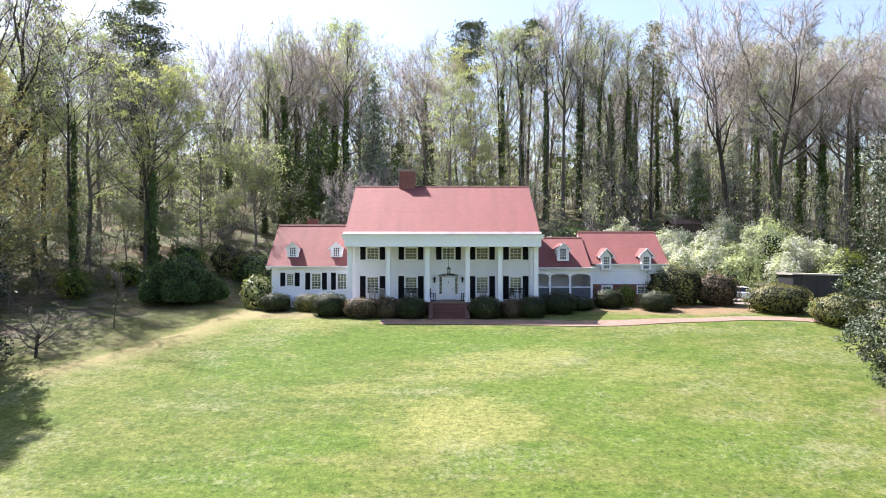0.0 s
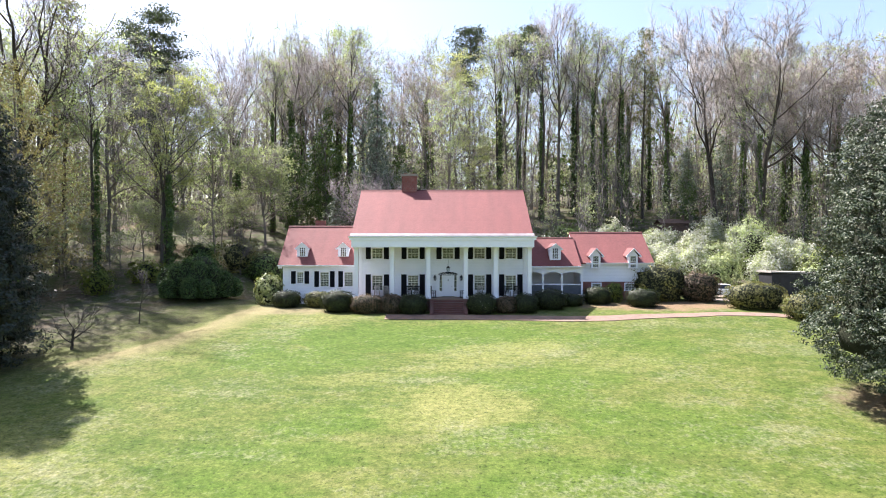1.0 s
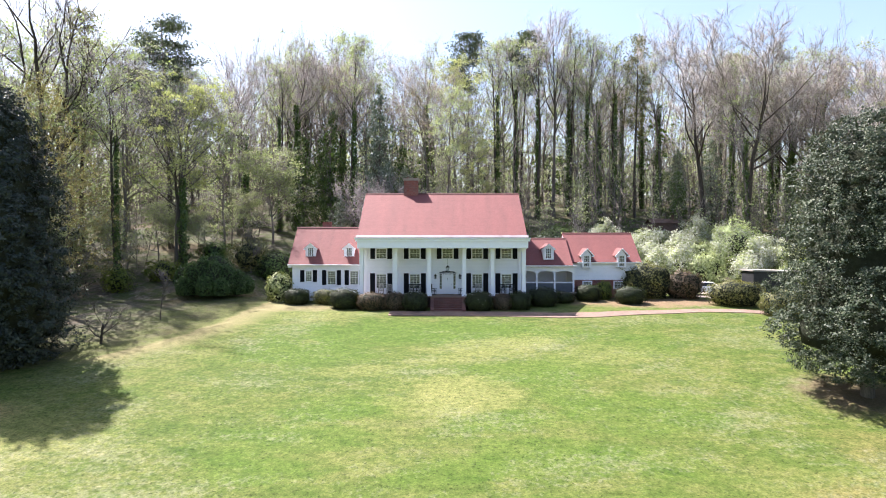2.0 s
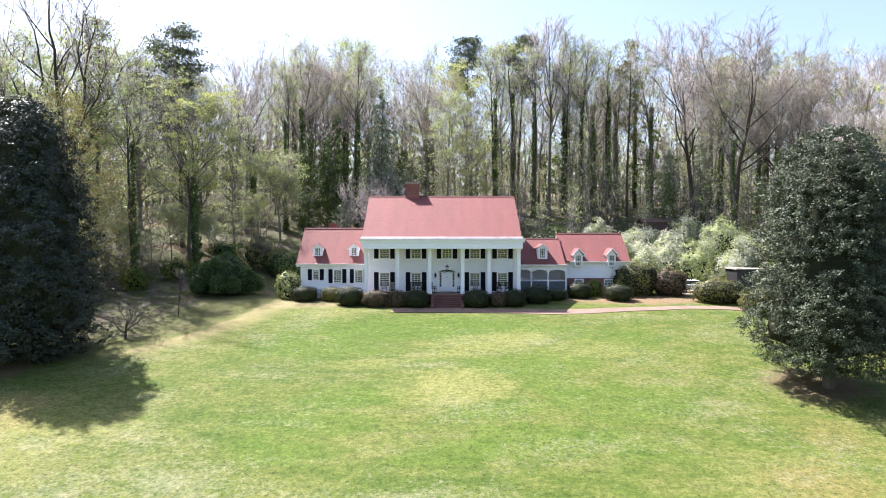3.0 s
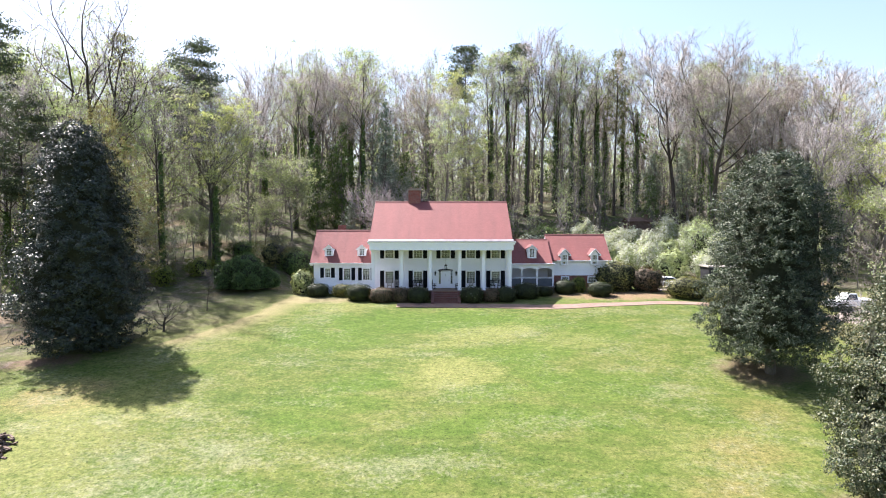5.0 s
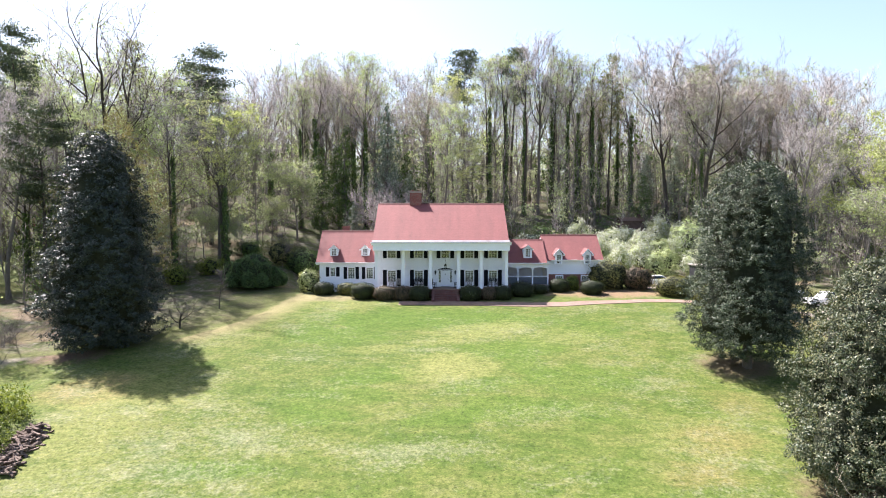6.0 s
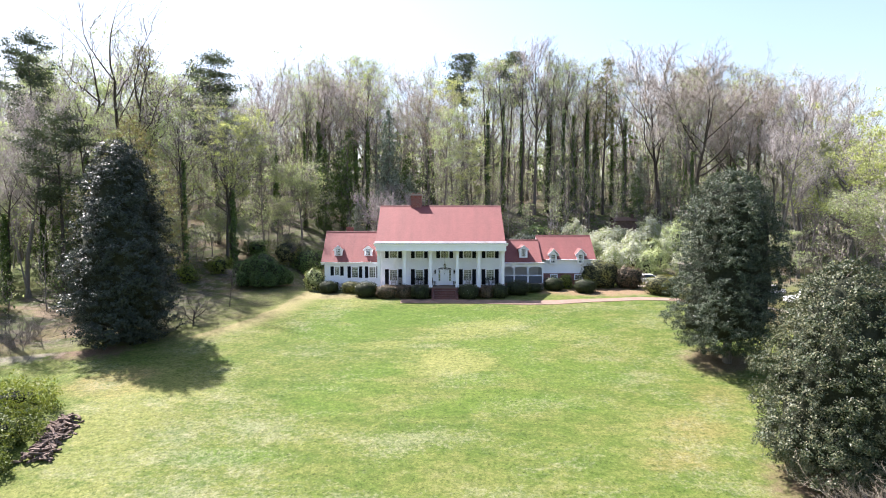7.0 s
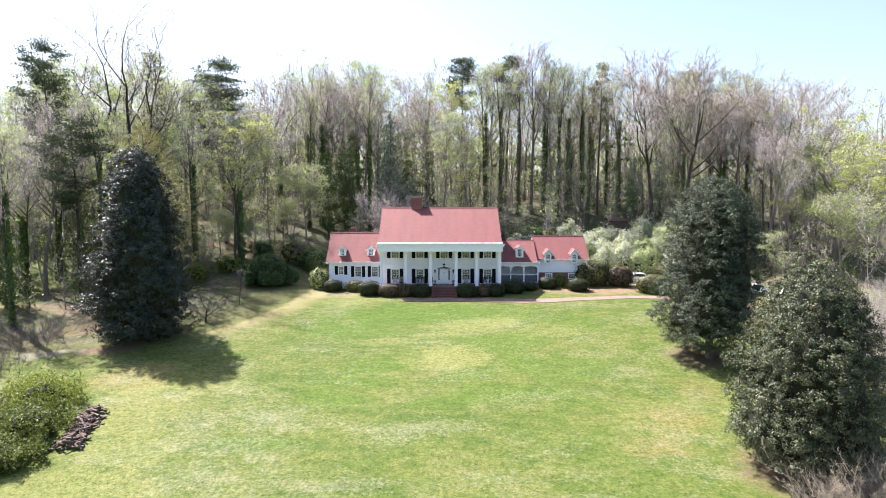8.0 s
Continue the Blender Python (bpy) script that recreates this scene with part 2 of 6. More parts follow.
    for cx, cy, rx, ry, colour in ((22.0, 2.2, 11.5, 3.4, (0.198, 0.131, 0.086)), (-14.5, -0.5, 6.5, 2.6, (0.205, 0.173, 0.096)), (45.0, -9.0, 10.0, 8.0, (0.190, 0.118, 0.078)), (-36.5, -18.5, 5.5, 3.6, (0.128, 0.083, 0.064)), (27.6, -21.5, 4.5, 3.8, (0.134, 0.102, 0.064)), (27.0, -41.5, 6.0, 5.0, (0.128, 0.090, 0.061)), (-43.0, -19.0, 5.0, 4.0, (0.200, 0.180, 0.150))):
        grass = mix(t, ramp(t, spot_at(t, X, Y, ragged, cx, cy, rx, ry, 2.2), [(0.0, (0, 0, 0)), (0.75, (0.85,) * 3)]), grass, colour)
    # the lawn ends on the left in a dry tan lip that bends away from the house
    bend = math_node(t, "SUBTRACT", math_node(t, "MINIMUM", Y, 2.0), 2.0)
    edge = math_node(t, "MULTIPLY_ADD", math_node(t, "MULTIPLY", bend, bend), -0.030, -18.4)
    edge = math_node(t, "SUBTRACT", edge, math_node(t, "MULTIPLY", math_node(t, "MAXIMUM", math_node(t, "SUBTRACT", -16.5, Y), 0.0), 2.2))
    off = math_node(t, "ADD", math_node(t, "SUBTRACT", X, edge), math_node(t, "MULTIPLY_ADD", rag, 3.0, -1.5))
    lip = ramp(t, math_node(t, "MULTIPLY_ADD", off, 0.1, 0.5), [(0.42, (0, 0, 0)), (0.50, (0.85,) * 3), (0.58, (0.7,) * 3), (0.90, (0, 0, 0))])
    lip = math_node(t, "MULTIPLY", lip, ramp(t, math_node(t, "MULTIPLY_ADD", Y, 0.05, 1.0), [(0.17, (0, 0, 0)), (0.27, (1, 1, 1))]))
    grass = mix(t, lip, grass, (0.225, 0.196, 0.098))
    tuft = ramp(t, fine, [(0.32, (0.64, 0.66, 0.62)), (0.68, (1.26, 1.20, 1.25))])
    grass = mix(t, 1.0, grass, tuft, "MULTIPLY")
    # leaf litter, grey-brown, with thin green and bare tan earth
    litter = ramp(t, small, [(0.28, (0.045, 0.038, 0.027)), (0.5, (0.108, 0.092, 0.067)), (0.72, (0.215, 0.200, 0.170))])
    litter = mix(t, ramp(t, mid, [(0.44, (0, 0, 0)), (0.56, (0.85,) * 3)]), litter, (0.058, 0.078, 0.020))
    litter = mix(t, ramp(t, big, [(0.54, (0, 0, 0)), (0.62, (0.5,) * 3)]), litter, (0.190, 0.130, 0.080))
    # thin rough grass on the bank next to the lawn
    bank = math_node(t, "MULTIPLY_ADD", off, 0.07, 1.0)
    bank = math_node(t, "MULTIPLY", math_node(t, "MINIMUM", math_node(t, "MAXIMUM", bank, 0.0), 1.0), math_node(t, "MINIMUM", math_node(t, "MAXIMUM", math_node(t, "MULTIPLY_ADD", Y, -0.12, 1.2), 0.0), 1.0))
    bank = math_node(t, "MULTIPLY", bank, ramp(t, small, [(0.35, (0.35,) * 3), (0.6, (1, 1, 1))]))
    litter = mix(t, bank, litter, (0.112, 0.118, 0.036))
    litter = mix(t, 1.0, litter, ramp(t, fine, [(0.3, (0.5,) * 3), (0.7, (1.3,) * 3)]), "MULTIPLY")
    # woods begin behind the house and past the lawn's left edge; a lawn opens again far to the left
    wob = math_node(t, "MULTIPLY_ADD", noise_tex(t, v, 0.12, 4), 14.0, -7.0)
    back_f = math_node(t, "MULTIPLY", math_node(t, "SUBTRACT", math_node(t, "ADD", Y, math_node(t, "MULTIPLY", wob, 0.7)), 8.5), 0.25)
    left_f = math_node(t, "MULTIPLY", off, -0.55)
    right_f = math_node(t, "MULTIPLY", math_node(t, "SUBTRACT", math_node(t, "ADD", X, math_node(t, "MULTIPLY", wob, 0.5)), 38.0), 0.2)
    wood = math_node(t, "MAXIMUM", math_node(t, "MAXIMUM", back_f, left_f), right_f)
    far_lawn = math_node(t, "MULTIPLY", math_node(t, "SUBTRACT", -54.0, math_node(t, "ADD", X, wob)), 0.3)
    wood = math_node(t, "MINIMUM", math_node(t, "MAXIMUM", wood, 0.0), 1.0)
    wood = math_node(t, "SUBTRACT", wood, math_node(t, "MINIMUM", math_node(t, "MAXIMUM", far_lawn, 0.0), 0.8))
    wood = math_node(t, "MAXIMUM", wood, 0.0)
    t.links.new(mix(t, wood, grass, litter), p.inputs["Base Color"])
    p.inputs["Roughness"].default_value = 0.9
    p.inputs["Specular IOR Level"].default_value = 0.15
    bump(t, p, math_node(t, "ADD", fine, math_node(t, "MULTIPLY", small, 2.0)), 0.6, 0.05)
    return m


GROUND = ground_mat()
SIDING, SHINGLE, GLASS = siding_mat(), shingle_mat(), glass_mat()
# ridge shingles coloured dark to draw the line of the roof's shadow side
RIDGE_SHADE = surface("ridge_shade_shingles", (0.060, 0.020, 0.020), (0.105, 0.034, 0.032), 3, 25, 0.85, 0.4, 0.01)
WORN = surface("worn_white_metal", (0.200, 0.160, 0.165), (0.330, 0.310, 0.325), 0.9, 12, 0.5, 0.15, 0.004, vary=0.25)
TRIM = surface("white_painted_wood", (0.84, 0.848, 0.905), (0.88, 0.886, 0.945), 2, 25, 0.45, 0.1, 0.003, vary=0.06)
SASH = surface("cream_window_frame", (0.68, 0.68, 0.63), (0.76, 0.76, 0.70), 2, 25, 0.5, 0.1, 0.003, vary=0.06)
SHUTTER = surface("black_painted_shutter", (0.006, 0.007, 0.011), (0.011, 0.012, 0.018), 3, 30, 0.6, 0.2, 0.004, spec=0.08)
BLIND = surface("pale_linen_blind", (0.24, 0.225, 0.165), (0.31, 0.29, 0.22), 4, 60, 0.9, 0.2, 0.003)
# very dark tone, so that rooms behind the panes look unlit
ROOM = surface("dim_room_wall", (0.050, 0.048, 0.044), (0.085, 0.080, 0.070), 1, 10, 0.9)
BRICK = brick_mat("red_brick", (0.19, 0.050, 0.040), (0.25, 0.070, 0.052), (0.24, 0.19, 0.17))
# darker copy of red_brick: the roof's shade over steps and base as colour
SHADE_BRICK = brick_mat("porch_shade_brick", (0.105, 0.034, 0.030), (0.140, 0.046, 0.038), (0.13, 0.10, 0.09))
PAVER = brick_mat("brick_pavers", (0.196, 0.122, 0.091), (0.218, 0.140, 0.109), (0.201, 0.163, 0.132), flat=True)
SLAB = surface("pale_stone_cap", (0.275, 0.250, 0.223), (0.341, 0.315, 0.282), 2, 20, 0.85)
IRON = surface("black_iron", (0.015, 0.015, 0.017), (0.03, 0.03, 0.032), 3, 40, 0.45, 0.15, 0.003, metal=0.4)
SCREEN = surface("dark_porch_screen", (0.085, 0.095, 0.115), (0.12, 0.13, 0.15), 3, 40, 0.7)
CHAIRPAINT = surface("weathered_pale_wood", (0.30, 0.28, 0.26), (0.42, 0.40, 0.38), 3, 30, 0.7)
BARK_GREY = bark_mat("grey_bark", (0.105, 0.090, 0.076), (0.210, 0.190, 0.162))
BARK_PALE = bark_mat("pale_bark", (0.150, 0.128, 0.110), (0.270, 0.240, 0.208))
BARK_DARK = bark_mat("dark_bark", (0.052, 0.044, 0.037), (0.110, 0.094, 0.078))
TWIG = bark_mat("twig_bark", (0.293, 0.256, 0.244), (0.459, 0.415, 0.400))
TWIG_PINK = bark_mat("pinkish_twig_bark", (0.335, 0.290, 0.258), (0.515, 0.460, 0.415))
TWIG_FAR = bark_mat("distant_twig_bark", (0.150, 0.128, 0.112), (0.270, 0.235, 0.210))
L_YEL = leaf_mat("spring_leaves", (0.205, 0.270, 0.100), (0.350, 0.425, 0.195), (0.490, 0.550, 0.340), 0.6, 0.5, (1.0, 1.0, 0.7))
L_SUN = leaf_mat("bright_yellow_spring_leaves", (0.275, 0.315, 0.105), (0.430, 0.470, 0.190), (0.590, 0.610, 0.350), 0.6, 0.5, (1.0, 1.0, 0.7))
L_PALE = leaf_mat("pale_spring_leaves", (0.216, 0.264, 0.118), (0.364, 0.414, 0.211), (0.502, 0.542, 0.344), 0.6, 0.5, (1.0, 1.0, 0.75))
L_GOLD = leaf_mat("golden_catkins", (0.150, 0.138, 0.070), (0.225, 0.200, 0.100), (0.310, 0.275, 0.150), 0.6, 0.4)
L_RED = leaf_mat("reddish_buds", (0.200, 0.140, 0.105), (0.310, 0.245, 0.190), (0.400, 0.345, 0.275), 0.7, 0.3)
L_IVY = leaf_mat("ivy_leaves", (0.025, 0.045, 0.011), (0.063, 0.110, 0.022), (0.127, 0.188, 0.044), 0.45, 0.25)
L_PINE = leaf_mat("pine_needles", (0.026, 0.04, 0.02), (0.055, 0.078, 0.038), (0.11, 0.135, 0.065), 0.55, 0.2)
L_HOLLY = leaf_mat("grey_green_leaves", (0.068, 0.095, 0.062), (0.155, 0.195, 0.140), (0.330, 0.370, 0.315), 0.4, 0.2)
# darker copy of magnolia_leaves: the left tree's backlit shade put into the colour
L_MAG_SHADE = leaf_mat("shaded_magnolia_leaves", (0.007, 0.014, 0.009), (0.017, 0.028, 0.017), (0.045, 0.056, 0.034), 0.44, 0.08, spec=0.36)
L_MAG = leaf_mat("magnolia_leaves", (0.014, 0.026, 0.014), (0.036, 0.055, 0.028), (0.105, 0.118, 0.070), 0.48, 0.10, spec=0.30)
L_MAGT = leaf_mat("tan_backed_magnolia_leaves", (0.016, 0.028, 0.013), (0.042, 0.060, 0.026), (0.155, 0.150, 0.082), 0.45, 0.12, spec=0.34)
L_JUN = leaf_mat("juniper_sprays", (0.026, 0.056, 0.018), (0.064, 0.118, 0.034), (0.130, 0.192, 0.062), 0.6, 0.25)
L_BOX = leaf_mat("clipped_leaves", (0.014, 0.022, 0.006), (0.030, 0.044, 0.011), (0.056, 0.073, 0.022), 0.45, 0.3)
L_OLIVE = leaf_mat("olive_clipped_leaves", (0.082, 0.086, 0.026), (0.149, 0.149, 0.049), (0.221, 0.209, 0.085), 0.5, 0.35)
L_BROWN = leaf_mat("bronze_clipped_leaves", (0.058, 0.039, 0.025), (0.112, 0.079, 0.050), (0.170, 0.129, 0.086), 0.6, 0.3)
L_LIME = leaf_mat("lime_leaves", (0.091, 0.122, 0.018), (0.153, 0.192, 0.031), (0.223, 0.251, 0.063), 0.55, 0.4)
L_RHODO = leaf_mat("rhododendron_leaves", (0.144, 0.183, 0.054), (0.360, 0.390, 0.168), (0.648, 0.647, 0.420), 0.4, 0.3)
L_BED = leaf_mat("rough_bed_leaves", (0.045, 0.066, 0.016), (0.090, 0.122, 0.030), (0.180, 0.205, 0.060), 0.55, 0.4)
L_WHITE = leaf_mat("white_blossom", (0.390, 0.407, 0.301), (0.532, 0.540, 0.443), (0.655, 0.655, 0.584), 0.7, 0.45, (1.0, 1.0, 0.95))
# near-black colour for added cores: shade deep inside the foliage
CORE = surface("dark_shade_core", (0.014, 0.018, 0.008), (0.032, 0.036, 0.018), 3, 20, 0.95, 0.8, 0.05)


# ---- building blocks ----
class Geo:
    """Collects boxes, prisms and tubes into one mesh."""

    def __init__(self):
        self.v, self.f = [], []

    def add(self, verts, faces):
        n = len(self.v)
        self.v += [tuple(p) for p in verts]
        self.f += [tuple(n + i for i in f) for f in faces]
        return self

    def box(self, x0, x1, y0, y1, z0, z1):
        vs = [(x, y, z) for z in (z0, z1) for x, y in ((x0, y0), (x1, y0), (x1, y1), (x0, y1))]
        return self.add(vs, [(3, 2, 1, 0), (4, 5, 6, 7), (0, 1, 5, 4), (1, 2, 6, 5), (2, 3, 7, 6), (3, 0, 4, 7)])

    def prism(self, poly, axis, lo, hi):
        """A polygon drawn in the plane across the axis ('x': y, z; 'y': x, z; 'z': x, y), drawn out from lo to hi."""
        put = {"x": lambda a, b, c: (c, a, b), "y": lambda a, b, c: (a, c, b), "z": lambda a, b, c: (a, b, c)}[axis]
        n = len(poly)
        vs = [put(a, b, c) for c in (lo, hi) for a, b in poly]
        fs = [tuple(range(n))[::-1], tuple(range(n, 2 * n))] + [(i, (i + 1) % n, n + (i + 1) % n, n + i) for i in range(n)]
        return self.add(vs, fs)

    def tube(self, a, b, r0, r1=None, sides=8):
        a, b = Vector(a), Vector(b)
        q = (b - a).to_track_quat("Z", "Y").to_matrix()
        r1 = r0 if r1 is None else r1
        vs = [c + q @ Vector((r * math.cos(k * math.tau / sides), r * math.sin(k * math.tau / sides), 0)) for c, r in ((a, r0), (b, r1)) for k in range(sides)]
        fs = [(k, (k + 1) % sides, sides + (k + 1) % sides, sides + k) for k in range(sides)]
        return self.add(vs, fs + [tuple(range(sides))[::-1], tuple(range(sides, 2 * sides))])

    def mesh(self, name, bevel=0.0, smooth=False):
        bm = bmesh.new()
        vs = [bm.verts.new(p) for p in self.v]
        for f in self.f:
            bm.faces.new([vs[i] for i in f])
        bmesh.ops.recalc_face_normals(bm, faces=bm.faces)
        if bevel:
            bmesh.ops.bevel(bm, geom=bm.edges[:], offset=bevel, segments=1, affect="EDGES", profile=0.5)
        me = bpy.data.meshes.new(name)
        bm.to_mesh(me)
        bm.free()
        if smooth:
            me.polygons.foreach_set("use_smooth", [True] * len(me.polygons))
        return me


def array_mesh(name, V, F, smooth=False):
    """A mesh from arrays: vertices (n, 3) and faces (m, 3) or (m, 4)."""
    V, F = np.asarray(V, np.float32), np.asarray(F, np.int32)
    me = bpy.data.meshes.new(name)
    me.vertices.add(len(V))
    me.vertices.foreach_set("co", V.ravel())
    k = F.shape[1]
    me.loops.add(F.size)
    me.loops.foreach_set("vertex_index", F.ravel())
    me.polygons.add(len(F))
    me.polygons.foreach_set("loop_start", np.arange(0, F.size, k, dtype=np.int32))
    if smooth:
        me.polygons.foreach_set("use_smooth", np.ones(len(F), bool))
    me.update()
    me.validate()
    return me


def part(name, data, material, parent, label=""):
    """One mesh object under a thing or under a part."""
    if isinstance(data, Geo):
        data = data.mesh(name)
    ob = new(name, data)
    if material is not None and not data.materials:
        data.materials.append(material)
    ob.parent = parent
    return tagged(ob, label=label)


def thing(name, label, category, at=(0, 0, 0), turn=0.0, group="", kind=""):
    ob = new(name)
    ob.matrix_world = pose(*at, 0, 0, turn)
    return tagged(ob, label, category, group, kind)


def solid(name, data, material, label, category, kind="", group=""):
    """A top-level mesh."""
    if isinstance(data, Geo):
        data = data.mesh(name)
    ob = new(name, data)
    data.materials.append(material)
    return tagged(ob, label, category, group, kind)


def smooth01(t):
    t = np.clip(t, 0, 1)
    return t * t * (3 - 2 * t)


def ground_z(x, y):
    """The lie of the land: lawn falling away from the house, wooded hill rising behind it."""
    x, y = np.asarray(x, float), np.asarray(y, float)
    front = -0.35 + 0.178 * (np.clip(y, -45, -3) + 3) - 3 * (1 - np.exp(np.minimum(y + 45, 0) * 0.06))
    near = 0.075 * np.clip(y + 3, 0, 8)
    side = smooth01((x + 25) / 8)
    up = np.maximum(y - 4 - 9 * side, 0)
    hill = (0.30 + 0.10 * side) * np.minimum(up, 38 - 9 * side) * (0.55 + 0.45 * smooth01((85 - np.abs(x)) / 40)) + 0.13 * np.clip(up - 32, 0, 95)
    roll = 0.10 * np.sin(x * 0.21 + 1.0) * np.sin(y * 0.17) + 0.05 * np.sin(x * 0.53 + y * 0.31)
    return front + near + hill + roll * smooth01((np.hypot(x, y - 3) - 14) / 12)


def gz(x, y):
    return float(ground_z(x, y))


# ---- growth: arrays of branches at once ----
def unit(a):
    return a / np.maximum(np.linalg.norm(a, axis=-1, keepdims=True), 1e-9)


def grow(rng, start, way, length, radius, segs, sides, wobble=0.15, lift=0.1, tip=0.25):
    """Branches as bent tapered tubes. Returns points (b, s, 3), radii (b, s), vertices and quads."""
    B = len(start)
    P = np.zeros((B, segs + 1, 3))
    D = np.zeros((B, segs + 1, 3))
    P[:, 0], d = start, unit(way)
    D[:, 0] = d
    step = (length / segs)[:, None]
    for s in range(1, segs + 1):
        d = unit(d + rng.normal(0, wobble, (B, 3)) + np.array([0, 0, lift]))
        P[:, s], D[:, s] = P[:, s - 1] + d * step, d
    R = radius[:, None] * np.linspace(1, tip, segs + 1)[None]
    side = unit(np.cross(D, np.array([0.31, 0.17, 0.0]) + 0 * D + np.where(np.abs(D[..., 2:]) > 0.9, np.array([0.7, 0, 0]), np.array([0, 0, 1.0]))))
    other = np.cross(D, side)
    a = np.arange(sides) * math.tau / sides
    ring = side[:, :, None] * np.cos(a)[None, None, :, None] + other[:, :, None] * np.sin(a)[None, None, :, None]
    V = (P[:, :, None] + ring * R[:, :, None, None]).reshape(-1, 3)
    b, s, k = np.meshgrid(np.arange(B), np.arange(segs), np.arange(sides), indexing="ij")
    base = b * (segs + 1) * sides + s * sides
    k2 = (k + 1) % sides
    F = np.stack([base + k, base + k2, base + sides + k2, base + sides + k], -1).reshape(-1, 4)
    return P, R, V, F


def sprout(rng, P, R, n, t0, t1, spread, ratio, length_of, up=0.0):
    """n children on each branch: start points, ways, lengths and radii."""
    B, S = P.shape[0], P.shape[1] - 1
    t = t0 + (t1 - t0) * (np.arange(n)[None] + rng.random((B, n))) / n
    f = t * S
    i = np.minimum(f.astype(int), S - 1)
    w = (f - i)[..., None]
    bi = np.arange(B)[:, None]
    pos = P[bi, i] * (1 - w) + P[bi, i + 1] * w
    par = unit(P[bi, i + 1] - P[bi, i])
    rad = (R[bi, i] * (1 - w[..., 0]) + R[bi, i + 1] * w[..., 0]) * ratio
    rnd = unit(rng.normal(size=(B, n, 3)))
    out = unit(rnd - par * (rnd * par).sum(-1, keepdims=True))
    way = unit(par * np.cos(spread) + out * np.sin(spread) + np.array([0, 0, up]))
    return pos.reshape(-1, 3), way.reshape(-1, 3), length_of(t, bi).reshape(-1), rad.reshape(-1)


def join(parts):
    n, vs, fs = 0, [], []
    for V, F in parts:
        vs.append(V)
        fs.append(tris(F) + n)
        n += len(V)
    return np.concatenate(vs), np.concatenate(fs)


def cones(rng, start, way, length, radius):
    """Twigs as thin three-sided spikes, slightly bent upwards."""
    d = unit(way + np.array([0, 0, 0.12]))
    side = unit(np.cross(d, rng.normal(size=d.shape)))
    other = np.cross(d, side)
    ring = [start + radius * (side * math.cos(a) + other * math.sin(a)) for a in (0, 2.094, 4.189)]
    V = np.stack([*ring, start + d * length[:, None]], 1).reshape(-1, 3)
    k = np.arange(len(start))[:, None] * 4
    return V, np.concatenate([k + np.array(f) for f in ((0, 1, 3), (1, 2, 3), (2, 0, 3))], 0)


def tris(F):
    return F if F.shape[1] == 3 else np.concatenate([F[:, [0, 1, 2]], F[:, [0, 2, 3]]], 0)


def leaves(rng, at, size, flat=0.0, normal=None, long=1.6):
    """Folded four-cornered blades at the places given; size per leaf; normal: where they face, loosely."""
    n = len(at)
    nrm = rng.normal(size=(n, 3))
    if normal is not None:
        nrm = nrm * (1 - flat) + unit(normal) * flat * 2
    nrm = unit(nrm)
    u = unit(np.cross(nrm, rng.normal(size=(n, 3))))
    w = np.cross(nrm, u)
    s = np.asarray(size)[:, None] * np.ones((n, 1))
    a, b = at - u * s * long / 2, at + u * s * long / 2
    c, d = at + w * s * 0.5 + nrm * s * 0.12, at - w * s * 0.5 + nrm * s * 0.12
    V = np.stack([a, d, b, c], 1).reshape(-1, 3)
    k = np.arange(n)[:, None] * 4
    F = np.concatenate([k + np.array([0, 1, 2]), k + np.array([0, 2, 3])], 0)
    return V, F


# ---- ground, path, drive ----
def stretch(lo, hi, step, far):
    """Even steps from lo to hi, and ever longer ones out to far on both sides."""
    mid = list(np.arange(lo, hi + 0.01, step))
    reach, s, a, b = [], step, lo, hi
    while b < far:
        s *= 1.35
        a, b = a - s, b + s
        mid = [a] + mid + [b]
    return np.array(mid)


xs, ys = stretch(-90, 90, 1.0, 2500), stretch(-80, 90, 1.0, 2500)
gx, gy = np.meshgrid(xs, ys)
gv = np.stack([gx, gy, ground_z(gx, gy)], -1).reshape(-1, 3)
ii, jj = np.meshgrid(np.arange(len(xs) - 1), np.arange(len(ys) - 1))
q = jj * len(xs) + ii
gf = np.stack([q, q + 1, q + len(xs) + 1, q + len(xs)], -1).reshape(-1, 4)
solid("ground", array_mesh("ground", gv, gf, True), GROUND, "mown green lawn with dry patches and leaf litter under the woods", "ground", "structure")


def ribbon(name, line, width, lift, thick, material, label, category):
    """A paved strip along a line of plan points, laid on the ground with real edges."""
    pts = []
    for (ax, ay), (bx, by) in zip(line, line[1:]):
        n = max(2, int(math.hypot(bx - ax, by - ay) / 0.6))
        pts += [(ax + (bx - ax) * k / n, ay + (by - ay) * k / n) for k in range(n)]
    pts.append(line[-1])
    g = Geo()
    rows = []
    for k, (x, y) in enumerate(pts):
        (px, py), (nx, ny) = pts[max(0, k - 1)], pts[min(len(pts) - 1, k + 1)]
        s = Vector((-(ny - py), nx - px, 0)).normalized() * width / 2
        l, r = (x + s.x, y + s.y), (x - s.x, y - s.y)
        rows.append([(*l, gz(*l) - thick), (*l, gz(*l) + lift), (*r, gz(*r) + lift), (*r, gz(*r) - thick)])
    n = len(rows)
    g.add([p for row in rows for p in row], [(4 * k + a, 4 * k + 4 + a, 4 * k + 5 + a, 4 * k + 1 + a) for k in range(n - 1) for a in range(3)] + [(0, 1, 2, 3), (4 * n - 1, 4 * n - 2, 4 * n - 3, 4 * n - 4)])
    return solid(name, g, material, label, category, "structure")


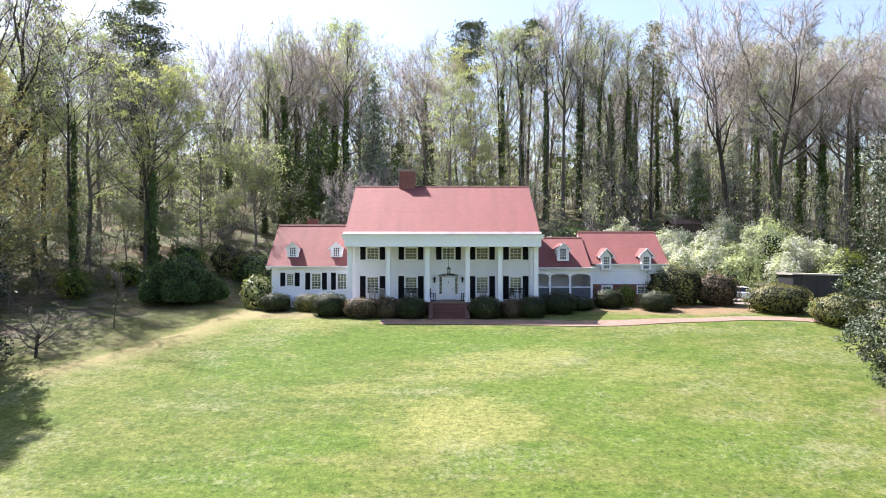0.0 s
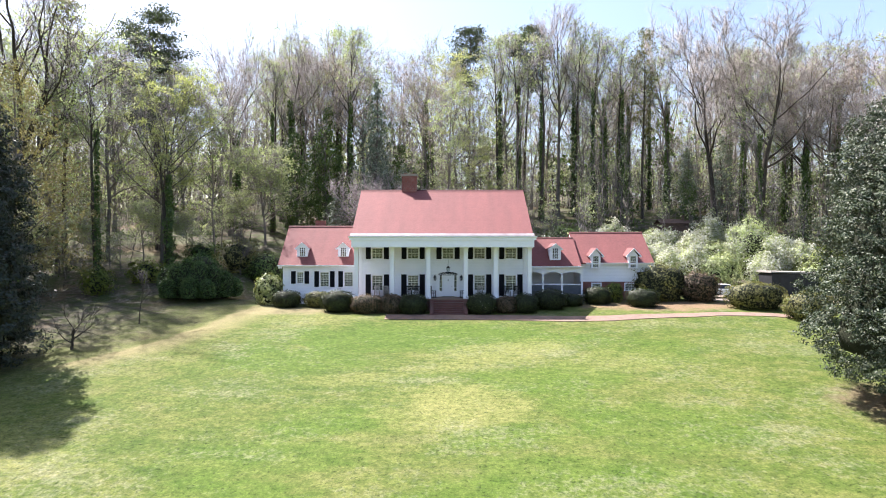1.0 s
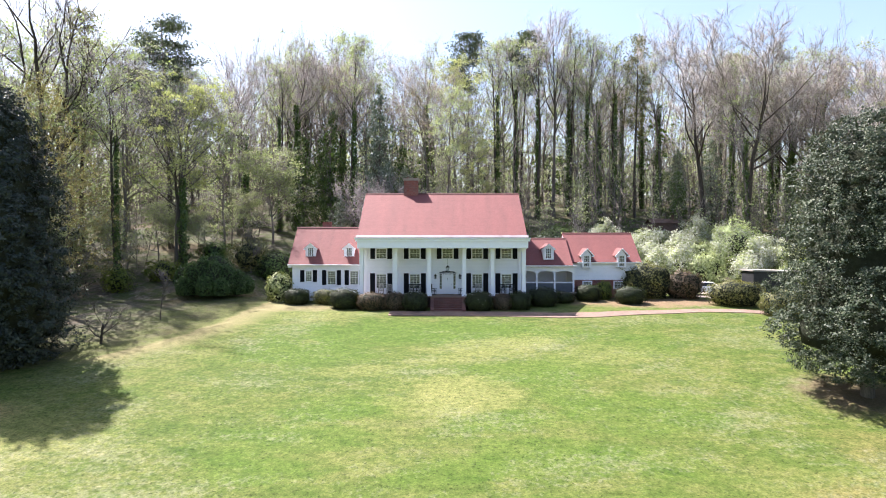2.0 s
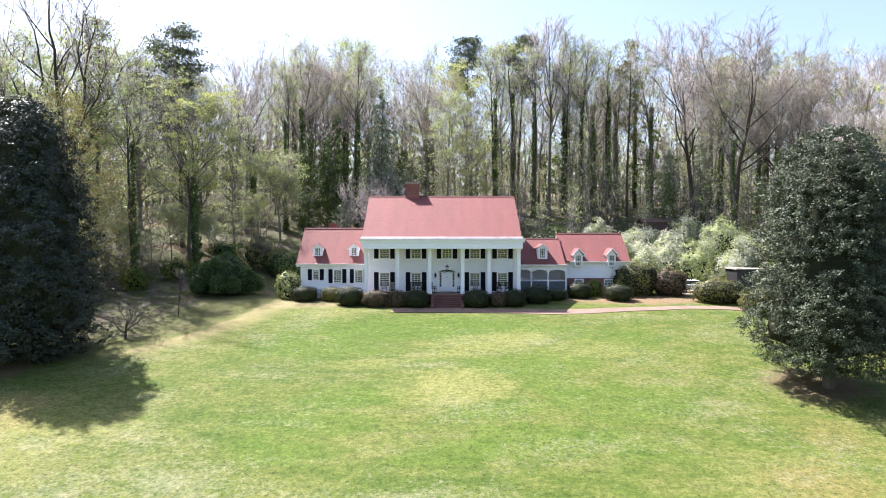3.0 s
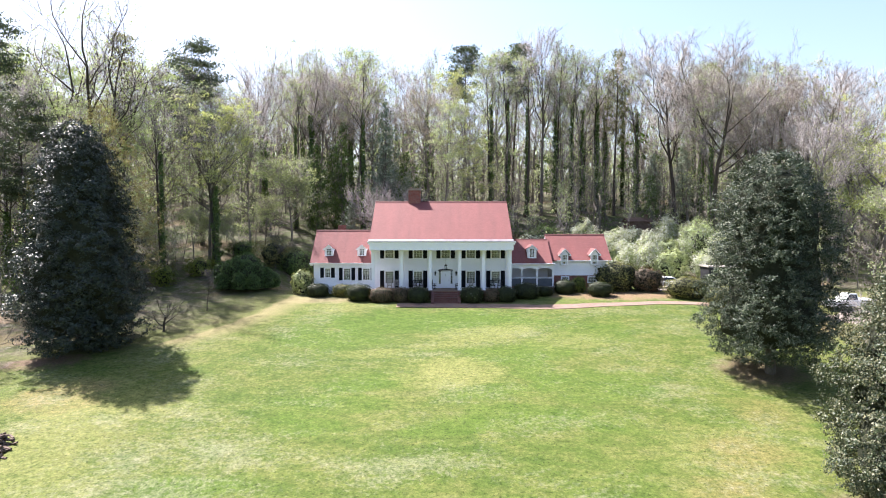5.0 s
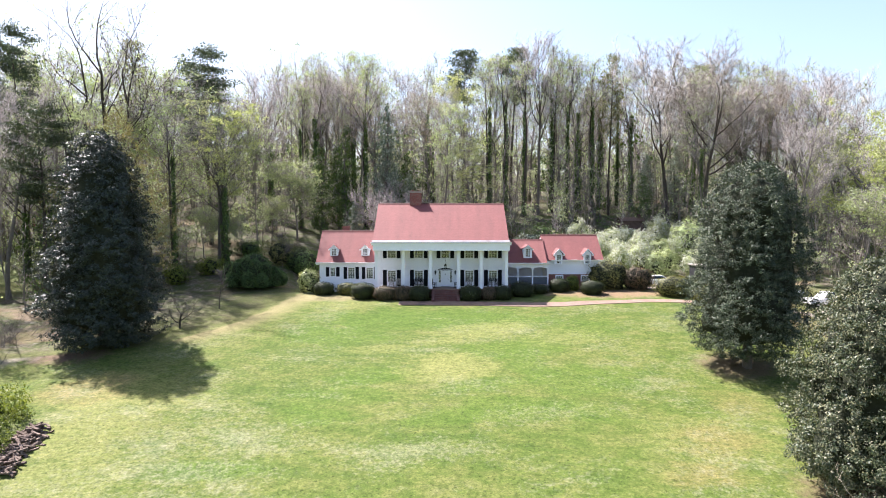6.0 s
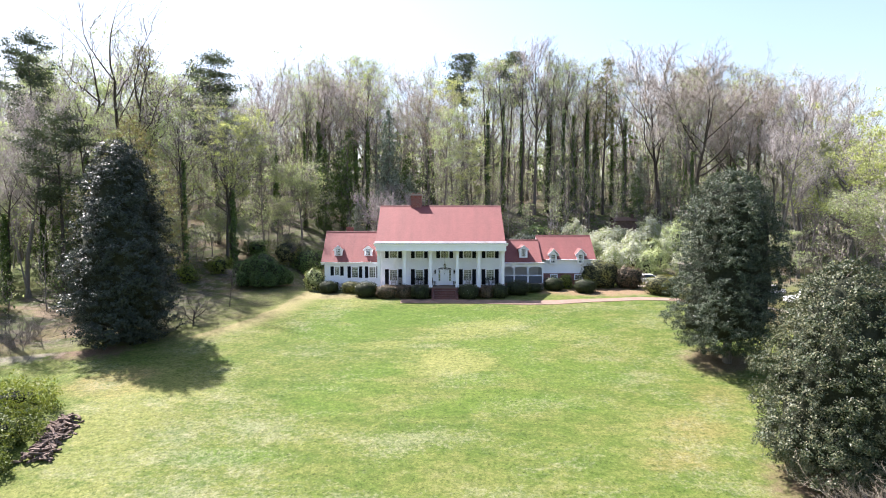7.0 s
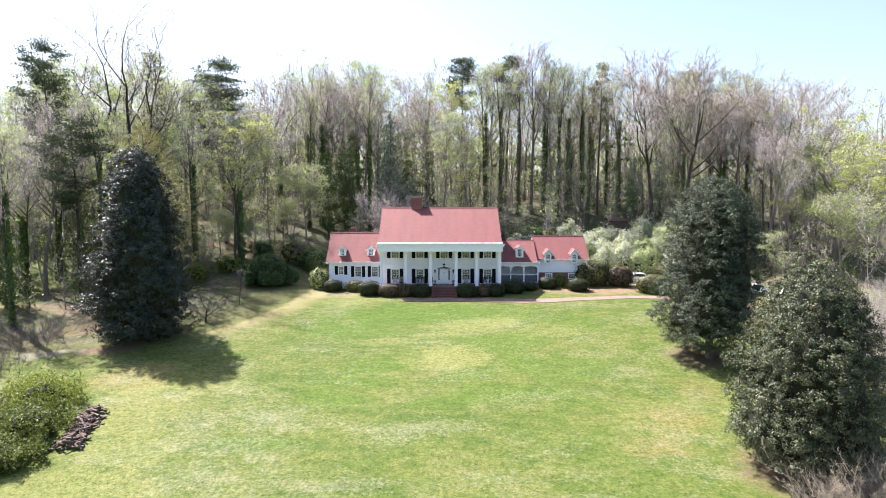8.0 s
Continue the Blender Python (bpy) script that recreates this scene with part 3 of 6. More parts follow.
ribbon("pavement", [(-5.2, -3.4), (0, -3.5), (6, -3.7), (11, -4.1), (15, -3.9), (20, -3.1), (25, -2.3), (30, -2.6), (34, -3.6)], 1.5, 0.05, 0.2, PAVER, "pale red brick garden walk along the lawn's upper edge", "walkway")
DRIVE = surface("worn_drive", (0.20, 0.165, 0.135), (0.31, 0.265, 0.225), 0.4, 12, 0.95, 0.5, 0.02, "World")
ribbon("road", [(30, 9), (36, 5), (42, -2), (47, -8), (54, -16), (66, -30)], 8.0, 0.04, 0.2, DRIVE, "worn gravel and asphalt drive beside the lawn", "driveway")

# ---- the house ----
house = thing("house", "large white clapboard house with red shingle roof and columned porch", "house")
PORCH_Z = 0.95


def holed_wall(g, x0, x1, y0, y1, z0, z1, holes):
    """A wall slab across x with openings (x0, x1, z0, z1) that go right through."""
    xs = sorted({x0, x1, *[h[0] for h in holes], *[h[1] for h in holes]})
    for a, b in zip(xs, xs[1:]):
        zs = sorted((h[2], h[3]) for h in holes if h[0] < (a + b) / 2 < h[1])
        z = z0
        for lo, hi in zs:
            if lo > z:
                g.box(a, b, y0, y1, z, lo)
            z = hi
        if z < z1:
            g.box(a, b, y0, y1, z, z1)


def window(x, y, z0, z1, w, cols, rows, blind=0.0, shutter=0.0, drop=0.0, sash=SASH, name="window"):
    """A sash window set in a wall whose outer face is at y: casing, sill, sashes, muntins, panes, a blind inside, shutters."""
    h = w / 2
    g = Geo()
    for a, b in ((-h - 0.07, -h + 0.03), (h - 0.03, h + 0.07)):
        g.box(x + a, x + b, y - 0.035, y + 0.12, z0 - 0.02, z1 + 0.09)
    g.box(x - h + 0.03, x + h - 0.03, y - 0.035, y + 0.12, z1 - 0.03, z1 + 0.09)
    win = part(name, g, TRIM, house)
    g = Geo().box(x - h - 0.1, x + h + 0.1, y - 0.08, y + 0.12, z0 - 0.08, z0 - 0.02)
    part("sill", g, TRIM, win)
    g = Geo()
    i0, i1 = x - h + 0.03, x + h - 0.03
    mid = (z0 + z1) / 2
    for lo, hi, yy in ((z0 - 0.02, mid + 0.02, 0.05), (mid - 0.02, z1 - 0.03, 0.02)):
        g.box(i0, i0 + 0.05, y + yy, y + yy + 0.04, lo, hi).box(i1 - 0.05, i1, y + yy, y + yy + 0.04, lo, hi)
        g.box(i0 + 0.05, i1 - 0.05, y + yy, y + yy + 0.04, lo, lo + 0.05).box(i0 + 0.05, i1 - 0.05, y + yy, y + yy + 0.04, hi - 0.05, hi)
        for c in range(1, cols):
            cx = i0 + (i1 - i0) * c / cols
            g.box(cx - 0.016, cx + 0.016, y + yy + 0.006, y + yy + 0.03, lo + 0.05, hi - 0.05)
        for r in range(1, rows):
            cz = lo + (hi - lo) * r / rows
            g.box(i0 + 0.05, i1 - 0.05, y + yy + 0.008, y + yy + 0.028, cz - 0.016, cz + 0.016)
    part("sash", g, sash, win, "cream sashes with thin muntins")
    for lo, hi, yy in ((z0, mid, 0.066), (mid, z1 - 0.03, 0.036)):
        pane = part("pane", Geo().box(i0 + 0.03, i1 - 0.03, y + yy, y + yy + 0.006, lo, hi), GLASS, win)
        pane.visible_shadow = False
    if blind:
        g = Geo()
        n = int((z1 - z0) * blind / 0.06)
        for k in range(n):
            zz = z1 - 0.05 - k * 0.06
            g.box(i0 + 0.02, i1 - 0.02, y + 0.13, y + 0.145, zz - 0.055, zz)
        part("blind", g, BLIND, win, "pale half-drawn blind")
    if shutter:
        for s in (-1, 1):
            a = x + s * (h + 0.09 + shutter / 2)
            lo, hi = z0 - 0.05 - drop, z1 + 0.07
            g = Geo().box(a - shutter / 2, a - shutter / 2 + 0.06, y - 0.05, y - 0.004, lo, hi).box(a + shutter / 2 - 0.06, a + shutter / 2, y - 0.05, y - 0.004, lo, hi)
            for zz in (lo, (lo + hi) / 2 - 0.04, hi - 0.08):
                g.box(a - shutter / 2 + 0.06, a + shutter / 2 - 0.06, y - 0.048, y - 0.004, zz, zz + 0.08)
            n = int((hi - lo) / 0.075)
            for k in range(n):
                zz = lo + (hi - lo) * (k + 0.5) / n
                g.box(a - shutter / 2 + 0.06, a + shutter / 2 - 0.06, y - 0.036, y - 0.006, zz - 0.022, zz + 0.022)
            g.box(a - shutter / 2 + 0.05, a + shutter / 2 - 0.05, y - 0.02, y - 0.0045, lo + 0.01, hi - 0.01)
            part("shutter", g, SHUTTER, win, "black louvred shutter")
    return win


# main block: the front wall stands back behind the porch
WY = 2.2
BAYS = (-6.5, -2.95, 0.52, 3.65, 6.75)
holes = [(b - 0.56, b + 0.56, 4.72, 5.78) for b in BAYS] + [(b - 0.56, b + 0.56, 1.57, 3.08) for b in BAYS if b != 0.52] + [(-0.42, 1.46, 0.95, 3.08)]
g = Geo()
holed_wall(g, -8.35, 8.35, WY, WY + 0.25, -0.6, 6.55, holes)
part("wall", g, SIDING, house, "white lap siding")
for s in (-1, 1):
    a, b = sorted((s * 8.35, s * 8.1))
    part("wall", Geo().prism([(WY + 0.25, -0.6), (11.2, -0.6), (11.2, 7.0), (6.25, 11.45), (WY + 0.25, 8.2)], "x", a, b), SIDING, house, "white lap siding with gable")
part("wall", Geo().box(-8.1, 8.1, 11.0, 11.2, -0.6, 7.0), SIDING, house)
for z0, z1 in ((0.6, 0.9), (3.5, 3.7)):
    part("floor_inside", Geo().box(-8.1, 8.1, WY + 0.25, 11.0, z0, z1), ROOM, house)
for z0, z1 in ((0.9, 3.5), (3.7, 6.4)):
    part("partition", Geo().box(-8.1, 8.1, 5.5, 5.6, z0, z1), ROOM, house)
part("ceiling", Geo().box(-8.1, 8.1, WY + 0.25, 11.0, 6.4, 6.55), ROOM, house)


def gable_roof(x0, x1, y0, z0, yr, zr, y1, z1, thick, name="roof"):
    g = Geo()
    g.prism([(y0, z0), (yr, zr), (y1, z1), (y1, z1 - thick), (yr, zr - thick * 1.3), (y0, z0 - thick)], "x", x0, x1)
    r = part(name, g, SHINGLE, house, "red-brown asphalt shingles")
    cap = Geo().prism([(yr - 0.2, zr - 0.09), (yr, zr + 0.05), (yr + 0.2, zr - 0.09), (yr, zr + 0.006)], "x", x0 - 0.02, x1 + 0.02)
    part("ridge_cap", cap, RIDGE_SHADE, r, "ridge shingles darkened for the roof's shaded side")
    return r


RY, RZ, EY, EZ = 6.25, 11.87, -1.15, 6.95
main_roof = gable_roof(-8.62, 8.5, EY, EZ, RY, RZ, 13.6, 6.95, 0.16)
EK = (RZ - EZ) / (RY - EY)
part("eave_flashing", Geo().prism([(EY - 0.05, EZ - 0.03), (EY + 0.30, EZ + 0.30 * EK + 0.004), (EY + 0.30, EZ + 0.30 * EK + 0.014), (EY - 0.05, EZ - 0.012)], "x", -8.72, 8.62), WORN, main_roof, "worn white metal strip along the eave")
# rake boards, cornice, gutter, soffit, frieze
for s in (-1, 1):
    a, b = sorted((s * 8.46, s * 8.36))
    g = Geo().prism([(EY + 0.1, EZ - 0.17), (RY, RZ - 0.22), (13.4, EZ - 0.15), (13.4, EZ - 0.42), (RY, RZ - 0.5), (EY + 0.1, EZ - 0.44)], "x", a, b)
    part("rake_board", g, TRIM, house)
g = Geo().prism([(EY - 0.06, EZ - 0.05), (EY + 0.04, EZ - 0.05), (EY + 0.04, EZ - 0.2), (EY - 0.01, EZ - 0.2), (EY - 0.06, EZ - 0.12)], "x", -8.85, 8.85)
part("gutter", g, TRIM, house, "white metal gutter")
part("cornice", Geo().box(-8.78, 8.78, EY + 0.04, 0.27, EZ - 0.42, EZ - 0.17), TRIM, house)
part("soffit", Geo().box(-8.35, 8.35, 0.3, WY, 6.2, 6.3), TRIM, house, "white porch ceiling")
part("frieze", Geo().box(-8.6, 8.6, EY + 0.12, 0.27, 5.85, EZ - 0.42), TRIM, house, "broad white beam above the columns")
for cx in (-8.3, 8.3):
    part("frieze", Geo().box(cx - 0.2, cx + 0.2, 0.27, WY, 5.85, 6.6), TRIM, house)

COL = (-8.28, -4.85, -1.38, 2.2, 5.08, 8.28)
for cx in COL:
    g = Geo().box(cx - 0.2, cx + 0.2, -0.2, 0.2, PORCH_Z + 0.22, 5.7)
    g.box(cx - 0.26, cx + 0.26, -0.26, 0.26, PORCH_Z, PORCH_Z + 0.22).box(cx - 0.24, cx + 0.24, -0.24, 0.24, 5.7, 5.78).box(cx - 0.27, cx + 0.27, -0.27, 0.27, 5.78, 5.85)
    part("column", g.mesh("column", 0.008), TRIM, house, "square white porch column")
for cx in (-8.2, 8.2):
    part("pilaster", Geo().box(cx - 0.2, cx + 0.2, WY - 0.08, WY - 0.003, PORCH_Z, 6.2), TRIM, house)

# porch floor, brick base, steps
part("porch_floor", Geo().box(-8.7, 8.7, -0.65, WY, PORCH_Z - 0.1, PORCH_Z), PAVER, house, "brick-paved porch floor")
part("porch_base", Geo().box(-8.6, 8.6, -0.55, -0.3, -0.9, PORCH_Z - 0.1).box(-8.6, -8.35, -0.3, WY, -0.9, PORCH_Z - 0.1).box(8.35, 8.6, -0.3, WY, -0.9, PORCH_Z - 0.1), SHADE_BRICK, house, "red brick porch base, coloured dark for the porch shade")
steps = 7
for k in range(steps):
    z1 = PORCH_Z - 0.1 - (k + 0.45) * 0.178 + 0.06
    y1 = -0.65 - k * 0.30
    part("step", Geo().box(-0.85, 1.9, y1 - 0.30, y1, z1 - 0.5, z1).mesh("step", 0.01), SHADE_BRICK, house, "red brick step, coloured dark for the roof's shade")
for cx in (-1.03, 2.08):
    part("cheek_wall", Geo().prism([(-0.65, -0.7), (-0.65, 0.85), (-0.95, 0.85), (-2.9, -0.15), (-2.9, -0.7)], "x", cx - 0.18, cx + 0.18), SHADE_BRICK, house)

for b in BAYS:
    window(b, WY, 4.72, 5.78, 1.12, 3, 2, 0.85, 0.50)
    if b != 0.52:
        window(b, WY, 1.57, 3.08, 1.12, 3, 3, 0.42, 0.52, 0.5)
        p = Geo().box(b - 0.5, b + 0.5, WY - 0.02, WY - 0.003, 1.0, 1.48).box(b - 0.42, b + 0.42, WY - 0.035, WY - 0.02, 1.08, 1.40)
        part("panel", p, TRIM, house)

# front door with side lights and a flat arch
g = Geo().box(-0.62, -0.40, WY - 0.12, WY + 0.05, PORCH_Z, 3.12).box(1.44, 1.66, WY - 0.12, WY + 0.05, PORCH_Z, 3.12).box(-0.02, 0.06, WY - 0.05, WY + 0.1, PORCH_Z, 3.08).box(0.98, 1.06, WY - 0.05, WY + 0.1, PORCH_Z, 3.08)
door_case = part("door_case", g, TRIM, house, "white door surround")
arch = [(0.52 + 1.14 * math.cos(a), 3.12 + 0.38 * math.sin(a)) for a in np.linspace(0, math.pi, 19)]
part("arch", Geo().prism(arch, "y", WY - 0.14, WY - 0.004), TRIM, door_case)
inner = [(0.52 + 0.96 * math.cos(a), 3.14 + 0.27 * math.sin(a)) for a in np.linspace(0, math.pi, 17)]
part("fanlight", Geo().prism(inner, "y", WY - 0.165, WY - 0.141), SHUTTER, door_case, "dark fanlight")
g = Geo()
for a in np.linspace(0.35, math.pi - 0.35, 7):
    g.tube((0.52, WY - 0.17, 3.14), (0.52 + 0.92 * math.cos(a), WY - 0.17, 3.14 + 0.25 * math.sin(a)), 0.012, sides=5)
part("muntin", g, TRIM, door_case)
g = Geo().box(0.06, 0.98, WY + 0.02, WY + 0.07, PORCH_Z, 3.05)
door = part("door", g, TRIM, house, "closed white panelled front door")
for px in (0.3, 0.74):
    for z0, z1 in ((1.1, 1.62), (1.75, 2.35), (2.48, 2.92)):
        part("door_panel", Geo().box(px - 0.16, px + 0.16, WY + 0.005, WY + 0.02, z0, z1).mesh("door_panel", 0.006), TRIM, door)
part("knob", Geo().tube((0.9, WY - 0.04, 1.95), (0.9, WY + 0.02, 1.95), 0.035, 0.025), IRON, door)
part("knocker", Geo().box(0.49, 0.55, WY - 0.01, WY + 0.02, 2.5, 2.66), IRON, door)
for a, b in ((-0.40, -0.02), (1.06, 1.44)):
    part("door_panel", Geo().box(a, b, WY + 0.02, WY + 0.08, PORCH_Z, 1.5), TRIM, door_case)
    s = part("side_light", Geo().box(a + 0.05, b - 0.05, WY + 0.04, WY + 0.05, 1.5, 3.0), GLASS, door_case)
    s.visible_shadow = False
    g = Geo()
    for z in (1.85, 2.2, 2.55, 2.9):
        g.box(a, b, WY + 0.03, WY + 0.06, z - 0.015, z + 0.015)
    g.box(a, a + 0.08, WY + 0.02, WY + 0.08, 1.5, 3.08).box(b - 0.08, b, WY + 0.02, WY + 0.08, 1.5, 3.08)
    part("sash", g, TRIM, door_case)
part("threshold", Geo().box(-0.1, 1.15, WY - 0.35, WY - 0.1, PORCH_Z, PORCH_Z + 0.04), IRON, house, "dark door mat")

# lanterns
def lantern_body(g, x, y, z, s=1.0):
    g.tube((x, y, z), (x, y, z + 0.05 * s), 0.06 * s, 0.13 * s, 6)
    for k in range(6):
        a = k * math.tau / 6
        g.tube((x + 0.13 * s * math.cos(a), y + 0.13 * s * math.sin(a), z + 0.05 * s), (x + 0.17 * s * math.cos(a), y + 0.17 * s * math.sin(a), z + 0.38 * s), 0.012 * s, sides=4)
    g.tube((x, y, z + 0.38 * s), (x, y, z + 0.42 * s), 0.2 * s, 0.19 * s, 6)
    g.tube((x, y, z + 0.42 * s), (x, y, z + 0.58 * s), 0.19 * s, 0.03 * s, 6)
    return g


g = lantern_body(Geo(), 0.52, 1.0, 3.45)
for k in range(22):
    g.tube((0.52, 1.0, 4.03 + k * 0.1), (0.52, 1.0, 4.11 + k * 0.1), 0.014 if k % 2 else 0.02, sides=5)
lan = part("lantern", g, IRON, house, "black hanging porch lantern on a chain")
part("lamp_glass", Geo().tube((0.52, 1.0, 3.5), (0.52, 1.0, 3.83), 0.11, 0.14, 6), GLASS, lan)
for sx in (-0.78, 1.82):
    g = lantern_body(Geo(), sx, WY - 0.2, 2.55, 0.85).box(sx - 0.05, sx + 0.05, WY - 0.05, WY - 0.003, 2.6, 3.1).tube((sx, WY - 0.04, 3.05), (sx, WY - 0.2, 3.02), 0.015, sides=5)
    part("wall_lantern", g, IRON, house, "black wall lantern beside the door")

# chimney
g = Geo().box(-4.3, -2.75, 5.85, 7.1, 10.6, 13.3)
chimney = part("chimney", g, BRICK, house, "red brick chimney")
part("chimney_cap", Geo().box(-4.38, -2.67, 5.77, 7.18, 13.3, 13.42).box(-4.42, -2.63, 5.73, 7.22, 13.42, 13.55), SLAB, chimney)
for px in (-3.95, -3.1):
    part("flue", Geo().tube((px, 6.5, 13.55), (px, 6.5, 13.68), 0.16, 0.15, 10), BRICK, chimney)


# wings
def dormer(x, y, z0, w, eave, peak, back):
    """A gabled dormer: front wall with window, cheeks, roof with cornice returns."""
    h = w / 2
    g = Geo()
    zw0, zw1 = z0 + 0.22, eave - 0.02
    ww = 0.29
    for a, b in ((-h, -ww), (ww, h)):
        g.box(x + a, x + b, y, y + 0.12, z0, eave)
    g.box(x - ww, x + ww, y, y + 0.12, z0, zw0)
    g.prism([(x - h, eave), (x + h, eave), (x, peak - 0.1)], "y", y, y + 0.12)
    for s in (-1, 1):
        a, b = sorted((x + s * h, x + s * (h - 0.08)))
        g.box(a, b, y + 0.12, back, z0, eave)
    d = part("dormer", g, TRIM, house, "small white gabled dormer")
    r = Geo().prism([(x - h - 0.16, eave - 0.06), (x, peak), (x + h + 0.16, eave - 0.06), (x + h + 0.16, eave - 0.16), (x, peak - 0.1), (x - h - 0.16, eave - 0.16)], "y", y - 0.14, back + 0.7)
    part("dormer_roof", r, SHINGLE, d)
    r = Geo().prism([(x - h - 0.18, eave - 0.1), (x, peak - 0.02), (x + h + 0.18, eave - 0.1), (x + h + 0.18, eave - 0.22), (x, peak - 0.14), (x - h - 0.18, eave - 0.22)], "y", y - 0.2, y - 0.14)
    for s in (-1, 1):
        a, b = sorted((x + s * (h + 0.18), x + s * (h - 0.08)))
        r.box(a, b, y - 0.14, y, eave - 0.2, eave - 0.08)
    part("rake_board", r, TRIM, d)
    g = Geo()
    for c in range(4):
        cx = x - ww + 2 * ww * c / 3
        g.box(cx - 0.02, cx + 0.02, y + 0.03, y + 0.06, zw0, zw1)
    for c in range(5):
        cz = zw0 + (zw1 - zw0) * c / 4
        g.box(x - ww, x + ww, y + 0.034, y + 0.056, cz - 0.02, cz + 0.02)
    part("muntin", g, TRIM, d)
    part("pane", Geo().box(x - ww, x + ww, y + 0.062, y + 0.068, zw0, zw1), GLASS, d)
    # thin dark sheet added for the unlit inside of the dormer
    part("dark_room", Geo().box(x - h + 0.08, x + h - 0.08, y + 0.5, y + 0.55, z0, eave), ROOM, d)


def eave_trim(x0, x1, y, z):
    part("gutter", Geo().prism([(y - 0.1, z - 0.01), (y + 0.04, z - 0.01), (y + 0.04, z - 0.16), (y - 0.04, z - 0.16), (y - 0.1, z - 0.08)], "x", x0, x1), TRIM, house, "white gutter")
    part("soffit", Geo().box(x0 + 0.1, x1 - 0.1, y + 0.04, y + 0.42, z - 0.2, z - 0.14), TRIM, house)


# left wing
LY = 3.4
lw = [(-14.45, 2.2, 3.35, 0.72), (-11.98, 1.87, 3.35, 0.94), (-9.55, 1.87, 3.35, 0.94)]
g = Geo()
holed_wall(g, -16.2, -8.36, LY, LY + 0.22, -0.6, 3.95, [(x - w / 2, x + w / 2, a, b) for x, a, b, w in lw])
part("wall", g, SIDING, house, "white lap siding")
part("wall", Geo().prism([(LY + 0.22, -0.6), (11.8, -0.6), (11.8, 3.95), (7.6, 7.85), (LY + 0.22, 4.2)], "x", -16.2, -15.98), SIDING, house)
part("wall", Geo().box(-16.2, -8.36, 11.58, 11.8, -0.6, 3.95), SIDING, house)
part("partition", Geo().box(-15.98, -8.36, 7.0, 7.1, 0.5, 3.9), ROOM, house)
part("ceiling", Geo().box(-15.98, -8.36, LY + 0.22, 11.58, 3.9, 3.98), ROOM, house)
part("floor_inside", Geo().box(-15.98, -8.36, LY + 0.22, 11.58, 0.4, 0.5), ROOM, house)
for x, a, b, w in lw:
    window(x, LY, a, b, w, 3, 3, 0.45, 0.46)
lr = gable_roof(-16.6, -8.37, 3.0, 4.06, 7.6, 8.12, 12.2, 4.06, 0.14)
eave_trim(-16.65, -8.4, 3.0, 4.06)
part("rake_board", Geo().prism([(3.05, 3.9), (7.6, 7.92), (12.1, 3.9), (12.1, 3.72), (7.6, 7.72), (3.05, 3.72)], "x", -16.58, -16.21), TRIM, house)
for x in (-14.35, -10.17):
    dormer(x, 3.95, 4.72, 1.1, 5.82, 6.36, 5.9)
part("chimney", Geo().box(-13.9, -12.9, 8.3, 9.0, 6.4, 8.75), BRICK, house, "low red brick chimney behind the ridge")

# connector with an arched screened porch
CY = 4.7
openings = [(8.5, 10.28), (10.46, 12.24), (12.42, 14.3)]
g = Geo()
for a, b in [(8.36, 8.5), (10.28, 10.46), (12.24, 12.42), (14.3, 14.5)]:
    g.box(a, b, CY, CY + 0.2, 0.9, 3.7)
for a, b in openings:
    top = [(a, 3.7), (a, 2.95)] + [((a + b) / 2 - (b - a) / 2 * math.cos(t), 2.95 + 0.32 * math.sin(t)) for t in np.linspace(0, math.pi, 13)][1:-1] + [(b, 2.95), (b, 3.7)]
    n = len(top)
    g.prism(top[::-1], "y", CY, CY + 0.2)
part("porch_arcade", g, TRIM, house, "white arched porch screen wall")
for a, b in openings:
    part("rail", Geo().box(a, b, CY + 0.04, CY + 0.14, 1.93, 2.03), TRIM, house)
    part("screen_panel", Geo().box(a, b, CY + 0.07, CY + 0.11, 0.95, 1.93), SCREEN, house, "dark lower screen panel")
part("porch_base", Geo().box(8.36, 14.5, CY - 0.05, CY + 0.25, -0.6, 0.9), BRICK, house)
part("porch_floor", Geo().box(8.36, 14.4, CY + 0.25, 8.6, 0.7, 0.9), PAVER, house)
g = Geo()
holed_wall(g, 8.36, 14.4, 8.6, 8.8, 0.9, 3.75, [])
part("wall", g, SIDING, house, "dim back wall of the screened porch")
part("ceiling", Geo().box(8.36, 14.4, CY + 0.2, 8.8, 3.7, 3.78), TRIM, house)
gable_roof(8.37, 14.25, 4.3, 3.9, 8.5, 6.88, 12.7, 3.9, 0.14)
eave_trim(8.4, 14.6, 4.3, 3.9)
dormer(11.72, 5.15, 4.42, 1.15, 5.75, 6.28, 7.2)

# right wing over a brick lower storey
QY = 5.9
g = Geo()
up_w = [(16.0, 3.72, 5.02, 0.68), (19.9, 3.72, 5.02, 0.68)]
holed_wall(g, 14.5, 21.8, QY, QY + 0.22, 2.2, 4.05, [(x - w / 2, x + w / 2, a, 4.05) for x, a, b, w in up_w])
part("wall", g, SIDING, house, "white lap siding")
low_w = [(16.2, 1.3, 2.02, 0.95), (19.75, 1.3, 2.02, 1.1)]
g = Geo()
holed_wall(g, 14.5, 21.8, QY + 0.03, QY + 0.25, -0.6, 2.2, [(x - w / 2, x + w / 2, a, b) for x, a, b, w in low_w])
part("wall", g, BRICK, house, "red brick lower storey")
part("wall", Geo().prism([(QY + 0.25, -0.6), (13.3, -0.6), (13.3, 4.0), (9.6, 7.25), (QY + 0.25, 4.2)], "x", 21.6, 21.8), SIDING, house)
